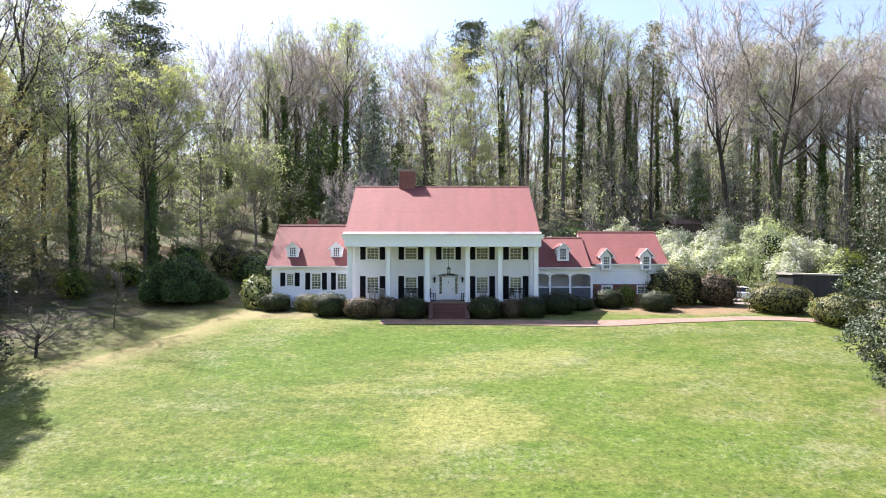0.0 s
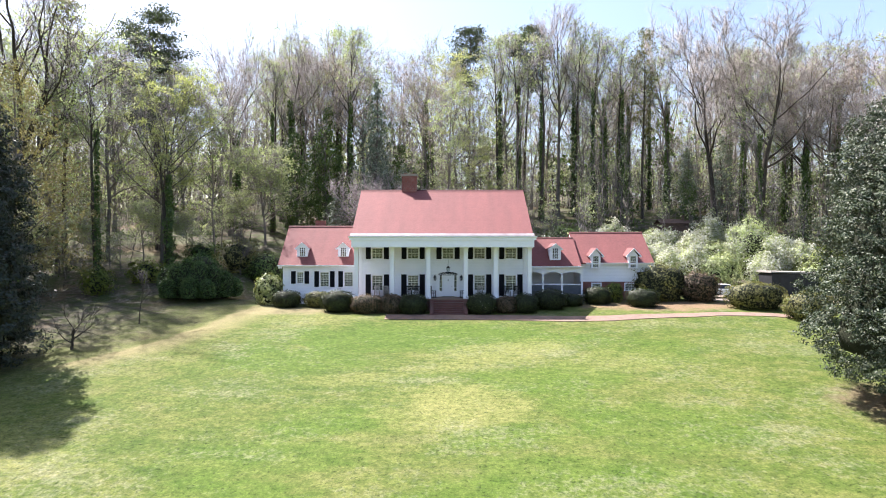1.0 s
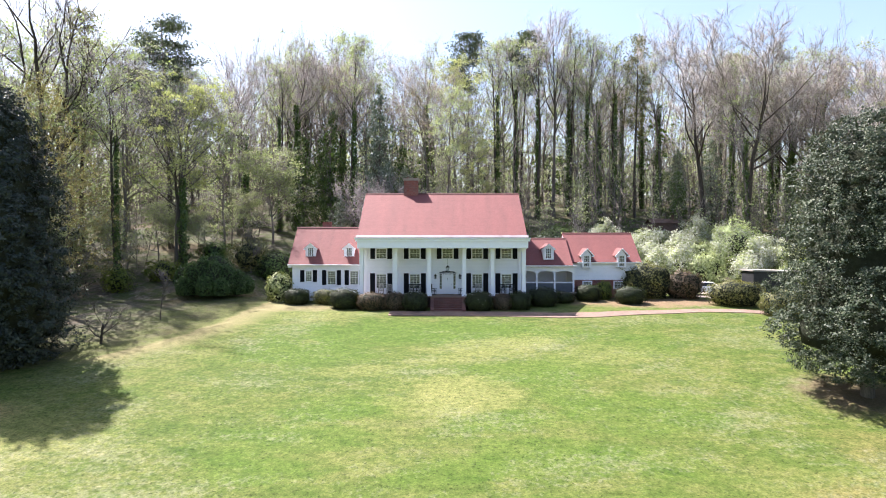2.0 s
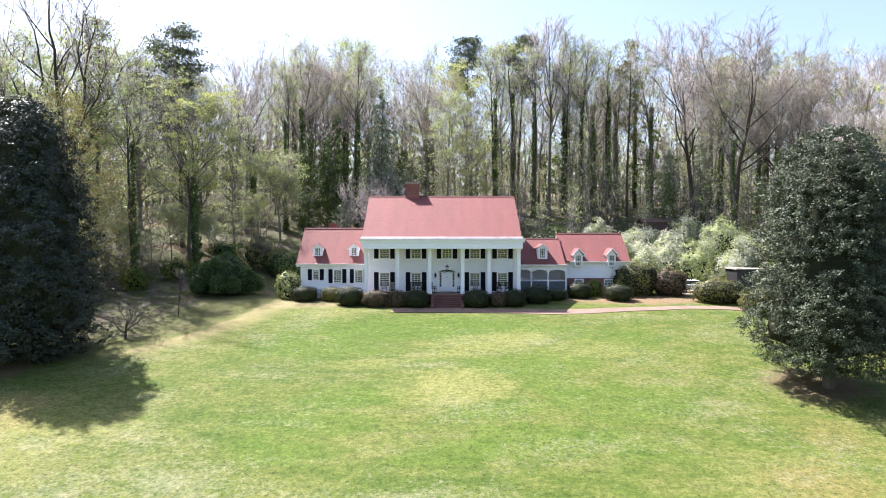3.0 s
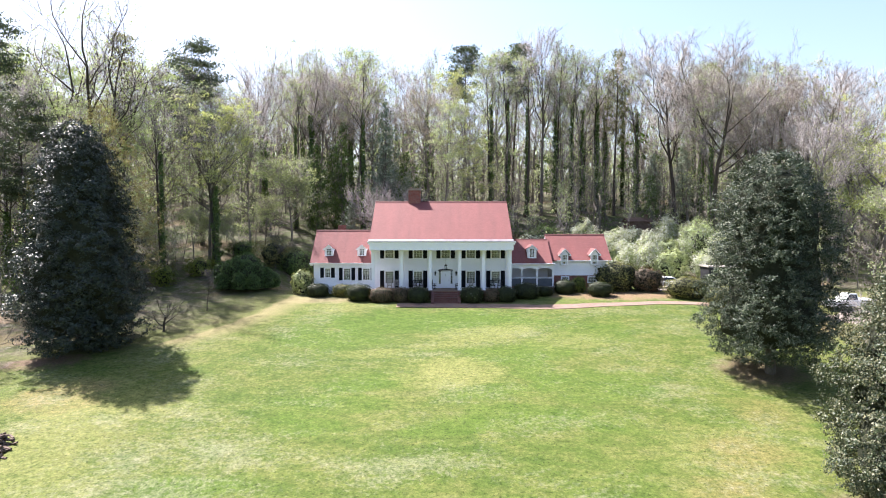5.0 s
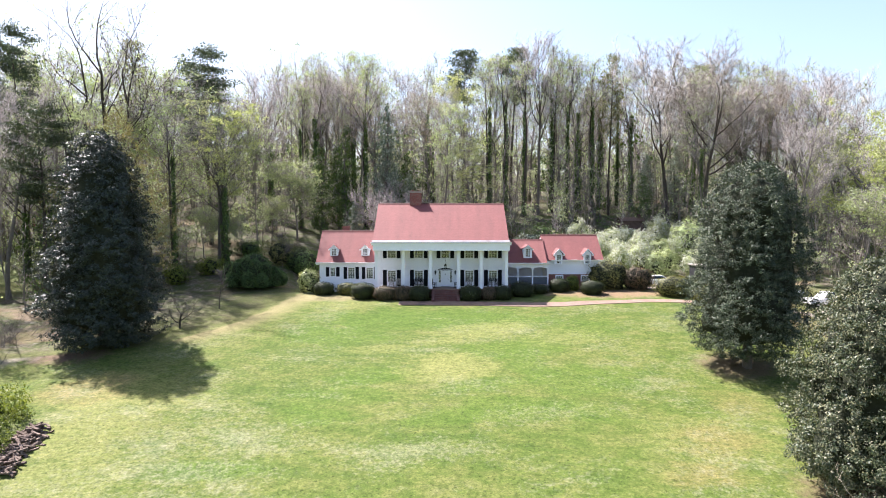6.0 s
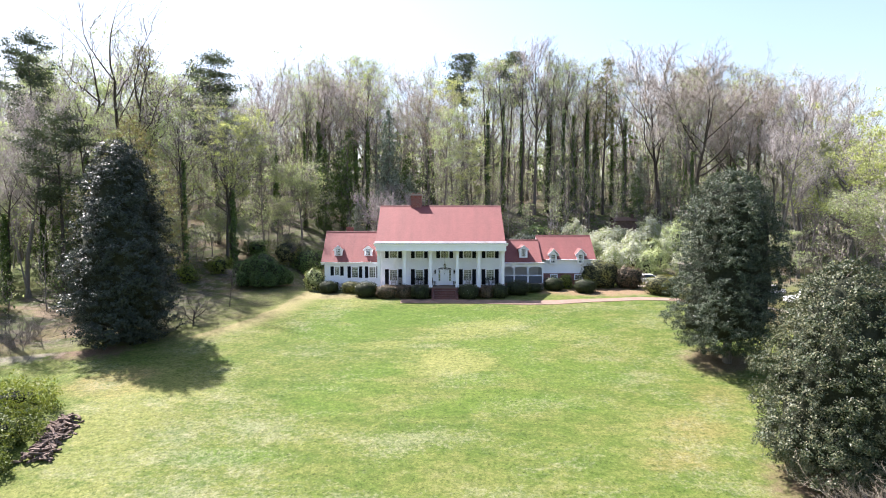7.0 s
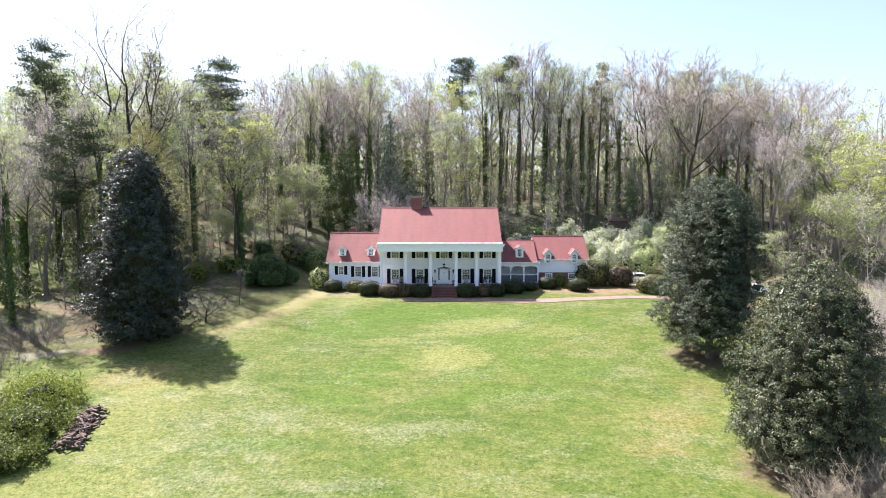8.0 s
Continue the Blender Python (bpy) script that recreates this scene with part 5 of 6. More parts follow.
NAMED_RIGHT = [
    ("yellow", 5.0, 36.0, 38.0, 0.8, 10), ("yellow", 6.0, 33.0, 23.0, 0.9, 110), ("pine2", 4.2, 46.0, 42.0, 1.15, 0), ("bud", -2.5, 37.0, 36.0, 0.9, 130), ("pine2", 13.8, 45.0, 42.5, 1.1, 90),
    ("poplar", 18.2, 38.3, 46.0, 0.95, 0), ("ivy", 26.0, 40.0, 42.0, 1.0, 200), ("cedar", 31.5, 38.0, 40.0, 0.9, 40), ("oak", 41.0, 33.5, 43.5, 0.95, 70),
    ("oak", 46.0, 30.0, 40.0, 1.2, 180), ("ivy2", 53.0, 31.0, 35.0, 0.95, 20), ("pale", 58.5, 35.0, 36.0, 1.1, 300), ("oak", 75.0, 37.0, 38.0, 0.9, 10),
    ("spread", 68.5, 20.0, 36.0, 0.95, 90), ("spring2", 82.0, 2.0, 28.0, 1.2, 220), ("pale", 56.0, 14.0, 25.0, 1.0, 20), ("pale_leaf", 52.0, 9.0, 8.5, 1.0, 20), ("pale_leaf", 62.0, 9.0, 15.0, 1.1, 120),
    ("bud", 61.0, 27.0, 36.0, 1.0, 45), ("pale", 57.0, 20.5, 33.0, 1.0, 170), ("pale", 66.5, 32.0, 37.5, 1.1, 250), ("bud", 54.5, 27.5, 36.0, 1.0, 330), ("ivy_pole", 9.0, 38.0, 40.5, 1.0, 0), ("ivy_pole", 12.2, 40.0, 42.0, 1.0, 60), ("ivy_pole", 15.5, 37.5, 40.0, 1.0, 120), ("ivy_pole", 21.0, 39.5, 43.0, 1.0, 180), ("ivy_pole", 23.5, 37.2, 41.0, 1.0, 240), ("ivy_pole", 28.6, 39.0, 41.0, 1.0, 300)]
for kind, x, y, h, w, turn in NAMED_LEFT + NAMED_RIGHT:
    nominal = {"holly": 20.0, "dark_evg": 20.0, "pale_leaf": 15.0, "spread": 24.0}.get(kind, 30.0)
    k = (h - gz(x, y)) / nominal
    stand(proto[kind], x, y, turn, k, w * k * 0.98)

# woods to each side and behind: a scatter with kept distances
rng = random.Random(5)
taken = [(n[1], n[2]) for n in NAMED_LEFT + NAMED_RIGHT]


def free_spot(x, y, gap):
    return all((x - a) ** 2 + (y - b) ** 2 > gap * gap for a, b in taken)


def in_woods(x, y):
    if y > 24 + 4 * math.sin(x * 0.2):
        return True
    if x < -30 - max(0, 9 - y) * 0.55 - (10 if y < -12 else 0):
        return y > -24
    return x > 50 and y > 2


KINDS = (["poplar"] * 5 + ["oak"] * 2 + ["pale"] * 6 + ["bud"] * 3 + ["ivy"] * 6 + ["ivy2"] * 3 + ["vase"] + ["spring"] * 4 + ["spring2"] * 7 + ["pale_leaf"] * 3 + ["pine2"] * 2 + ["cedar"])
count = 0
for tries in range(6000):
    if count >= 38:
        break
    x, y = rng.uniform(-95, 95), rng.uniform(-24, 62)
    if not in_woods(x, y) or not free_spot(x, y, 4.6) or (-44 < x < 40 and y < 6) or (x > 44 and y < 25) or (4 < x < 36 and y < 37):
        continue
    kind = rng.choice(KINDS)
    taken.append((x, y))
    k = rng.uniform(0.72, 1.0) * (0.8 if y < 10 else 1.0)
    stand(proto[kind], x, y, rng.uniform(0, 360), k, rng.uniform(0.85, 1.1))
    count += 1
# the stand of ivy-clad trunks and evergreens close behind the house
count = 0
for tries in range(3000):
    if count >= 42:
        break
    x, y = rng.uniform(-28, 62), rng.uniform(25, 52)
    if count >= 34:
        x, y = rng.uniform(-30, 50), rng.uniform(25, 40)
    if not free_spot(x, y, 2.6) or (4 < x < 36 and y < 36) or y < 25 + 2 * math.sin(x * 0.2):
        continue
    taken.append((x, y))
    kind = ("ivy_pole", "bud", "ivy_pole", "spring2", "ivy")[count % 5] if count < 34 else ("dark_evg" if count % 2 else "holly")
    k = rng.uniform(0.8, 1.1) if count < 34 else rng.uniform(0.4, 0.75)
    stand(proto[kind], x, y, rng.uniform(0, 360), k, k * (1 if count >= 34 else 0.95))
    count += 1
# the dark wood left of the lawn
count = 0
for tries in range(2000):
    if count >= 16:
        break
    x, y = rng.uniform(-78, -46), rng.uniform(-16, 14)
    if not free_spot(x, y, 3.2) or (x > -50 and y < -6):
        continue
    taken.append((x, y))
    kind = ("ivy2", "ivy_pole", "dark_evg", "ivy_pole", "pale")[count % 5]
    k = rng.uniform(0.7, 0.95) * (0.75 if kind == "dark_evg" else 1.0)
    stand(proto[kind], x, y, rng.uniform(0, 360), k, k)
    count += 1
for p in proto.values():
    for o in (*p.children_recursive, p):
        bpy.data.objects.remove(o)


# far woods and undergrowth: what nobody could count
def far_woods(name, seed, n, x0, x1, y0, y1, material, tall, label, leafy=0, low=0.30, thick=(0.12, 0.32), leaf_mat_=None, twig_n=10, keep=None, leaf_size=0.3, limb_n=16, twig_r=0.03):
    r = np.random.default_rng(seed)
    px, py = r.uniform(x0, x1, n), r.uniform(y0, y1, n)
    if keep is not None:
        ok = keep(px, py)
        px, py = px[ok], py[ok]
        n = len(px)
    H = tall * r.uniform(0.6, 1.1, n)
    st = np.stack([px, py, ground_z(px, py) - 0.2], -1)
    P0, R0, V0, F0 = grow(r, st, np.tile([0, 0, 1.0], (n, 1)) + r.normal(0, 0.05, (n, 3)), H, r.uniform(*thick, n), 5, 4, 0.06, 0.08, 0.12)
    s, d, L, rr = sprout(r, P0, R0, limb_n, low, 1.0, 0.85, 0.5, lambda t, b: H[b] * (0.30 - 0.18 * t) * r.uniform(0.6, 1.2, t.shape), 0.2)
    P1, R1, V1, F1 = grow(r, s, d, L, np.maximum(rr, 0.015), 2, 3, 0.16, 0.08, 0.3)
    l1 = np.linalg.norm(P1[:, -1] - P1[:, 0], axis=1)
    s, d, L, rr = sprout(r, P1, R1, twig_n, 0.2, 1.0, 0.7, 0.5, lambda t, b: l1[b] * 0.45 * r.uniform(0.5, 1.1, t.shape) + 0.3, 0.15)
    tw = cones(r, s, d, L, twig_r)
    solid(name, array_mesh(name, *join([(V0, F0), (V1, F1), tw])), material, label, "woods", "stuff")
    if leafy:
        tips = s + d * L[:, None]
        mid = tips[r.integers(0, len(tips), leafy // 14)]
        at = np.repeat(mid, 14, 0) + r.normal(0, 1, (len(mid) * 14, 3)) * np.array([0.6, 0.6, 0.3])
        leafy = len(at)
        V, F = leaves(r, at, leaf_size * r.uniform(0.6, 1.3, leafy))
        solid("woodland_foliage", array_mesh("woodland_foliage", V, F), leaf_mat_ or L_YEL, "sparse spring foliage in the woods", "foliage", "stuff")


far_woods("young_woods", 37, 150, -110, 110, 30, 66, BARK_PALE, 23, "slender young hardwoods between the tall trunks", 13000, 0.12, (0.07, 0.15), L_YEL, 7, None, 0.17, 14, 0.034)
far_woods("young_woods", 38, 120, -110, 110, 34, 70, BARK_PALE, 18, "thin pale saplings budding in the woods", 12000, 0.10, (0.06, 0.12), L_PALE, 7, None, 0.18, 13, 0.034)
far_woods("young_woods", 39, 60, -115, -56, -6, 45, TWIG, 22, "slender young hardwoods left of the lawn", 14000, 0.12, (0.07, 0.15), L_YEL, 7, None, 0.18, 14, 0.034)
far_woods("young_woods", 40, 46, 58, 112, -6, 40, TWIG, 20, "slender young hardwoods beyond the drive", 5000, 0.12, (0.07, 0.15), L_PALE, 7, None, 0.18, 14, 0.034)
far_woods("far_woods", 31, 260, -170, 170, 58, 105, TWIG_FAR, 29, "distant leafless woods on the hill", 16000, 0.12, twig_n=8, twig_r=0.045)
far_woods("far_woods", 35, 110, -200, 200, 95, 145, TWIG_FAR, 30, "leafless woods along the hilltop", 6000, 0.10, twig_n=6, leaf_size=0.4, twig_r=0.06)
far_woods("far_woods", 32, 130, -150, 150, 58, 118, BARK_GREY, 12, "young woods on the hill", 14000, 0.05, (0.08, 0.16), L_PALE, 6, None, 0.5, 12)
far_woods("far_woods", 48, 190, -130, 130, 46, 76, BARK_DARK, 15, "dark evergreen thicket under the hill's trees", 16000, 0.05, (0.06, 0.14), L_IVY, 4, None, 0.42, 12)
far_woods("far_woods", 36, 120, -170, 170, 122, 150, BARK_GREY, 15, "dense young woods along the hilltop", 9000, 0.03, (0.12, 0.25), L_PALE, 3, None, 1.0, 12)
far_woods("far_woods", 33, 45, -170, -85, -20, 60, BARK_GREY, 26, "leafless woods beyond the left lawn", 4000, 0.25)
far_woods("far_woods", 34, 45, 88, 170, -30, 60, BARK_GREY, 26, "leafless woods beyond the drive", 4000, 0.25)


def under(x, y):
    back_edge = 23 + 3 * np.sin(x * 0.23)
    left = (x < -37 - np.maximum(0, 9 - y) * 0.5 - np.where(y < -12, 8, 0)) & (y > -22) & ~((x < -52) & (y > -4) & (y < 14))
    return (y > back_edge) | left | ((x > 54) & (y > 4))


far_woods("young_woods", 46, 70, -125, -58, 8, 62, TWIG, 29, "slender leafless hardwoods left of the lawn", 9000, 0.15, (0.08, 0.18), L_YEL, 7, None, 0.2, 16, 0.036)
far_woods("understory", 45, 260, -85, 85, 24, 62, TWIG, 9, "pale budding brush under the trees", 22000, 0.08, (0.03, 0.06), L_PALE, 4, under, 0.19, 10, 0.02)
far_woods("understory", 41, 480, -85, 85, -22, 72, BARK_PALE, 11, "thin grey saplings under the tall trees", 9000, 0.15, (0.03, 0.09), L_YEL, 5, under, 0.20, 10)
far_woods("understory", 42, 360, -80, 80, -22, 60, BARK_PALE, 7, "pale leafless brush under the trees", 12000, 0.1, (0.02, 0.06), L_PALE, 6, under, 0.18, 12)
far_woods("understory", 43, 300, -80, 80, -22, 60, BARK_DARK, 4.5, "dark green undergrowth along the hill", 15000, 0.05, (0.02, 0.04), L_IVY, 5, under, 0.22, 10)


# ---- shrubs and garden trees ----
def shell(rng, n, w, d, h, p=2.5, rough=0.10, under=0.12):
    """Places and outward ways on a lumpy rounded block that stands on z = 0."""
    u = unit(rng.normal(size=(n, 3)))
    r = (np.abs(u) ** p).sum(-1) ** (-1 / p)
    lump = 1 + rough * (np.sin(u[:, 0] * 7 + 1.3) * np.sin(u[:, 1] * 6 + 0.5) + 0.6 * np.sin(u[:, 2] * 9 + u[:, 0] * 5))
    at = u * (r * lump)[:, None] * np.array([w / 2, d / 2, h / 2 * (1 + under)]) + np.array([0, 0, h / 2 * (1 - under)])
    return at, u


def core_mesh(name, w, d, h, p=2.5, rough=0.10, k=0.88, under=0.12):
    """A solid dark core that stands for the shade inside a shrub, a lumpy rounded block."""
    n, m = 14, 20
    th, ph = np.meshgrid(np.linspace(0.02, math.pi - 0.02, n), np.arange(m) * math.tau / m, indexing="ij")
    u = np.stack([np.sin(th) * np.cos(ph), np.sin(th) * np.sin(ph), np.cos(th)], -1).reshape(-1, 3)
    r = (np.abs(u) ** p).sum(-1) ** (-1 / p) * (1 + rough * (np.sin(u[:, 0] * 7 + 1.3) * np.sin(u[:, 1] * 6 + 0.5) + 0.6 * np.sin(u[:, 2] * 9 + u[:, 0] * 5)))
    V = u * r[:, None] * np.array([w / 2, d / 2, h / 2 * (1 + under)]) * k + np.array([0, 0, h / 2 * (1 - under)])
    i, j = np.meshgrid(np.arange(n - 1), np.arange(m), indexing="ij")
    F = np.stack([i * m + j, i * m + (j + 1) % m, (i + 1) * m + (j + 1) % m, (i + 1) * m + j], -1).reshape(-1, 4)
    return array_mesh(name, V, F, True)


def shrub(name, label, x, y, w, d, h, material, seed, leaf=0.075, dense=0.9, rough=0.10, p=2.5, fuzz=0.10, blossom=None, share=0.0, turn=0.0, group="", core_k=0.86, flat=0.75, cap=3400):
    """A shrub: solid core coloured as inner shade, a coat of small leaves, blossom on top where it flowers."""
    rng = np.random.default_rng(seed)
    t = thing(name, label, "shrub", (x, y, gz(x, y)), turn, group)
    area = 3.0 * ((w * d) ** 0.8 + 2 * (w * h) ** 0.8 + 2 * (d * h) ** 0.8) / 3
    n = int(dense * 1.15 * area / (leaf * leaf * 0.8) * 1.2)
    n = min(n, 2600 if group == "shrubs on the bank" else cap)
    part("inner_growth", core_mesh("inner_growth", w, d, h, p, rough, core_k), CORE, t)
    at, u = shell(rng, n, w, d, h, p, rough)
    at = at + u * (rng.normal(-0.02, 0.5, (n, 1)) * fuzz) + rng.normal(0, leaf * 0.4, (n, 3))
    at[:, 2] = np.maximum(at[:, 2], 0.03)
    V, F = leaves(rng, at, leaf * rng.uniform(0.6, 1.4, n), flat, u)
    part("foliage", array_mesh("foliage", V, F), material, t)
    if blossom is not None:
        m = int(n * share)
        at, u = shell(rng, m * 2, w, d, h, p, rough)
        keep = (u[:, 2] > -0.25) & (np.sin(at[:, 0] * 2.3 + seed) + np.sin(at[:, 1] * 2.9) + np.sin(at[:, 2] * 3.1) + rng.normal(0, 0.8, m * 2) > -0.3)
        at, u = at[keep], u[keep]
        at = at + u * rng.normal(0.05, fuzz, (len(at), 1))
        V, F = leaves(rng, at, leaf * rng.uniform(0.7, 1.5, len(at)), 0.4, u, 1.1)
        part("blossom", array_mesh("blossom", V, F), blossom, t, "white blossom")
    return t


FOUND = "foundation shrubs of the house"
shrub("rhododendron", "tall pale-green rhododendron at the corner of the wing", -17.6, 3.4, 2.6, 2.4, 2.9, L_RHODO, 101, 0.17, 1.2, 0.16, 2.2, 0.16)
shrub("clipped_shrub", "dark green clipped shrub beside the rhododendron", -15.3, 1.6, 2.8, 2.1, 1.55, L_BOX, 102, group=FOUND)
shrub("clipped_shrub", "tan-green clipped shrub under the wing's windows", -12.2, 1.7, 2.8, 2.0, 1.45, L_OLIVE, 103, group=FOUND)
shrub("clipped_shrub", "large rounded green shrub at the porch corner", -9.9, -0.9, 3.2, 2.5, 1.95, L_BOX, 104, group=FOUND)
shrub("clipped_shrub", "bronze-brown clipped shrub before the porch", -7.0, -1.7, 3.2, 1.9, 1.65, L_BROWN, 105, group=FOUND)
shrub("clipped_shrub", "low russet shrub before the porch", -4.8, -1.7, 2.2, 1.7, 1.7, L_BROWN, 106, group=FOUND)
shrub("clipped_shrub", "dark green rounded shrub beside the brick steps", -2.75, -2.0, 2.7, 2.0, 1.8, L_BOX, 107, group=FOUND)
shrub("clipped_shrub", "dark green shrub with a few pale flowers by the steps", 3.6, -2.0, 2.8, 2.1, 1.85, L_BOX, 108, blossom=L_WHITE, share=0.015, group=FOUND)
shrub("clipped_shrub", "small bronze shrub in the house's shade", 5.95, -1.6, 1.9, 1.6, 1.5, L_BROWN, 109, group=FOUND)
shrub("clipped_shrub", "dark shrub in the house's shade", 7.7, -1.5, 2.4, 1.9, 1.75, L_BOX, 110, group=FOUND)
shrub("clipped_shrub", "broad dark shrub before the arched porch", 10.3, 0.4, 3.4, 2.4, 1.9, L_BOX, 111, group=FOUND)
shrub("clipped_shrub", "low dark shrub before the arched porch", 12.7, 2.2, 2.4, 1.8, 1.1, L_BOX, 120, group=FOUND)
shrub("clipped_shrub", "green shrub below the wing's brick wall", 15.7, 3.4, 2.8, 2.0, 1.7, L_BOX, 112, group=FOUND)
shrub("lime_shrub", "upright lime-green shrub against the brick wall", 17.7, 4.6, 1.6, 1.4, 1.9, L_LIME, 113, 0.10, fuzz=0.14, group=FOUND)
shrub("ball_shrub", "neatly clipped round shrub on mulch", 19.8, 2.0, 3.2, 2.6, 1.75, L_BOX, 114, group=FOUND)
shrub("loose_shrub", "large loose olive-brown shrub at the house's end", 22.9, 5.6, 5.8, 3.8, 3.8, L_OLIVE, 115, 0.12, rough=0.16, fuzz=0.2, p=2.2)
shrub("loose_shrub", "bronze-leafed shrub beside the drive", 26.6, 5.0, 4.2, 3.0, 2.9, L_BROWN, 116, 0.12, rough=0.16, fuzz=0.22, p=2.2)
shrub("hedge_shrub", "broad clipped olive-green hedge shrub by the walk", 30.3, 0.6, 5.6, 3.0, 2.5, L_OLIVE, 117, 0.11)
shrub("hedge_shrub", "rounded clipped olive shrub at the end of the walk", 32.8, -4.0, 4.2, 3.2, 2.4, L_OLIVE, 118, 0.11)

# the large mounded evergreen left of the house: several lobes grown together
jun = thing("juniper_bush", "large dark green mounded evergreen bush on the lawn's edge", "shrub", (-25.6, 5.2, gz(-25.6, 5.2)))
rng_j = np.random.default_rng(140)
for dx, dy, w, h in ((-3.3, 0.2, 2.5, 3.5), (-1.9, -0.9, 2.3, 3.9), (-0.6, -1.1, 2.3, 4.4), (0.8, -1.3, 2.4, 4.1), (2.1, -0.8, 2.2, 3.6), (3.3, 0.0, 2.0, 2.8), (4.0, 0.9, 1.7, 2.0), (0.2, 0.9, 4.4, 4.9), (-2.6, -1.7, 1.8, 2.2), (0.1, -2.2, 2.0, 2.3), (1.9, -2.0, 1.8, 2.0), (-1.3, 1.5, 3.5, 4.4)):
    # each lobe's body is a solid core, coloured as the shade within
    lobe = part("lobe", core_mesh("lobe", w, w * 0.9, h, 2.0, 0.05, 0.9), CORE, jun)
    lobe.location = (dx, dy, 0)
    at, u = shell(rng_j, 2600, w, w * 0.9, h, 2.0, 0.05)
    at = at + u * rng_j.normal(0, 0.09, (2600, 1))
    at[:, 2] = np.maximum(at[:, 2], 0.03)
    V, F = leaves(rng_j, at, 0.10 * rng_j.uniform(0.6, 1.4, 2600), 0.3, u, 2.2)
    part("foliage", array_mesh("foliage", V, F), L_JUN, lobe)

jun.matrix_world = jun.matrix_world @ Matrix.Scale(0.9, 4)

# flowering thicket on the bank right of the house
r5 = random.Random(77)
spots = []
for k in range(400):
    x, y = r5.uniform(22.5, 45), r5.uniform(13, 25)
    if y < 13 + 0.12 * max(0, 30 - x) or len(spots) >= 24 or any(math.hypot(x - a, y - b) < 2.5 for a, b in spots):
        continue
    spots.append((x, y))
for k, (x, y) in enumerate(spots):
    w, h = r5.uniform(2.8, 4.2), r5.uniform(2.8, 4.6)
    white = k % 4 != 3
    shrub("flowering_shrub" if white else "loose_shrub", "loose shrub covered in white spring blossom" if white else "loose pale-green shrub among white blossom", x, y, w, w * 0.9, h, L_PALE, 300 + k, 0.16, 0.7, 0.2, 2.1, 0.30, L_WHITE if white else None, r5.uniform(1.0, 2.0), r5.uniform(0, 360), "shrubs on the bank", 0.4)
shrub("willow_shrub", "tall airy yellow-green shrub on the bank", 39.4, 19.2, 5.6, 5.0, 6.4, L_YEL, 340, 0.13, 0.8, 0.2, 2.1, 0.45, core_k=0.5)
shrub("loose_shrub", "yellow-green loose shrub behind the flowering bank", 46.0, 15.0, 6.0, 4.0, 4.5, L_LIME, 341, 0.14, 0.6, 0.2, 2.1, 0.4, core_k=0.6)
shrub("loose_shrub", "dark evergreen shrub behind the house", 14.0, 21.0, 6.0, 4.0, 3.6, L_HOLLY, 342, 0.14, 0.8, 0.2, 2.1, 0.3)
shrub("loose_shrub", "grey-green evergreen shrub behind the wing", 20.0, 19.0, 5.0, 3.5, 3.6, L_HOLLY, 343, 0.14, 0.8, 0.2, 2.1, 0.3)
shrub("loose_shrub", "brownish shrub behind the main roof", 9.5, 22.0, 5.0, 3.5, 4.0, L_BROWN, 344, 0.14, 0.6, 0.2, 2.1, 0.3)
shrub("loose_shrub", "dark shrub in the shade of the woods", -20.5, 13.0, 5.5, 4.0, 3.4, L_IVY, 345, 0.14, 0.8, 0.2, 2.1, 0.3)
shrub("loose_shrub", "tan twiggy shrub behind the evergreen bush", -24.0, 13.0, 5.0, 3.5, 4.0, L_OLIVE, 346, 0.12, 0.5, 0.2, 2.1, 0.4, core_k=0.6)

for k, (x, y, w, h, mt, lab) in enumerate(((-12.0, 17.5, 5.0, 3.6, L_HOLLY, "grey-green evergreen shrub behind the wing"), (-5.0, 18.5, 5.0, 3.2, L_IVY, "dark evergreen shrub behind the house"), (1.5, 19.0, 5.0, 3.4, L_HOLLY, "grey-green evergreen shrub behind the house"), (6.0, 18.0, 4.0, 3.0, L_IVY, "dark evergreen shrub behind the roof"), (16.5, 24.0, 6.0, 3.6, L_IVY, "dark evergreen shrub on the hill"), (23.0, 26.0, 5.0, 3.0, L_HOLLY, "grey evergreen shrub on the hill"), (-33.0, 9.5, 3.6, 2.4, L_LIME, "fresh green shrub on the wooded bank"), (-36.5, 6.0, 3.0, 2.6, L_LIME, "fresh green shrub at the wood's edge"), (-29.5, 16.5, 4.0, 2.2, L_IVY, "dark ivy-like shrub on the bank"))):
    shrub("loose_shrub", lab, x, y, w, w * 0.8, h, mt, 360 + k, 0.15, 0.8, 0.22, 2.1, 0.35, core_k=0.6)

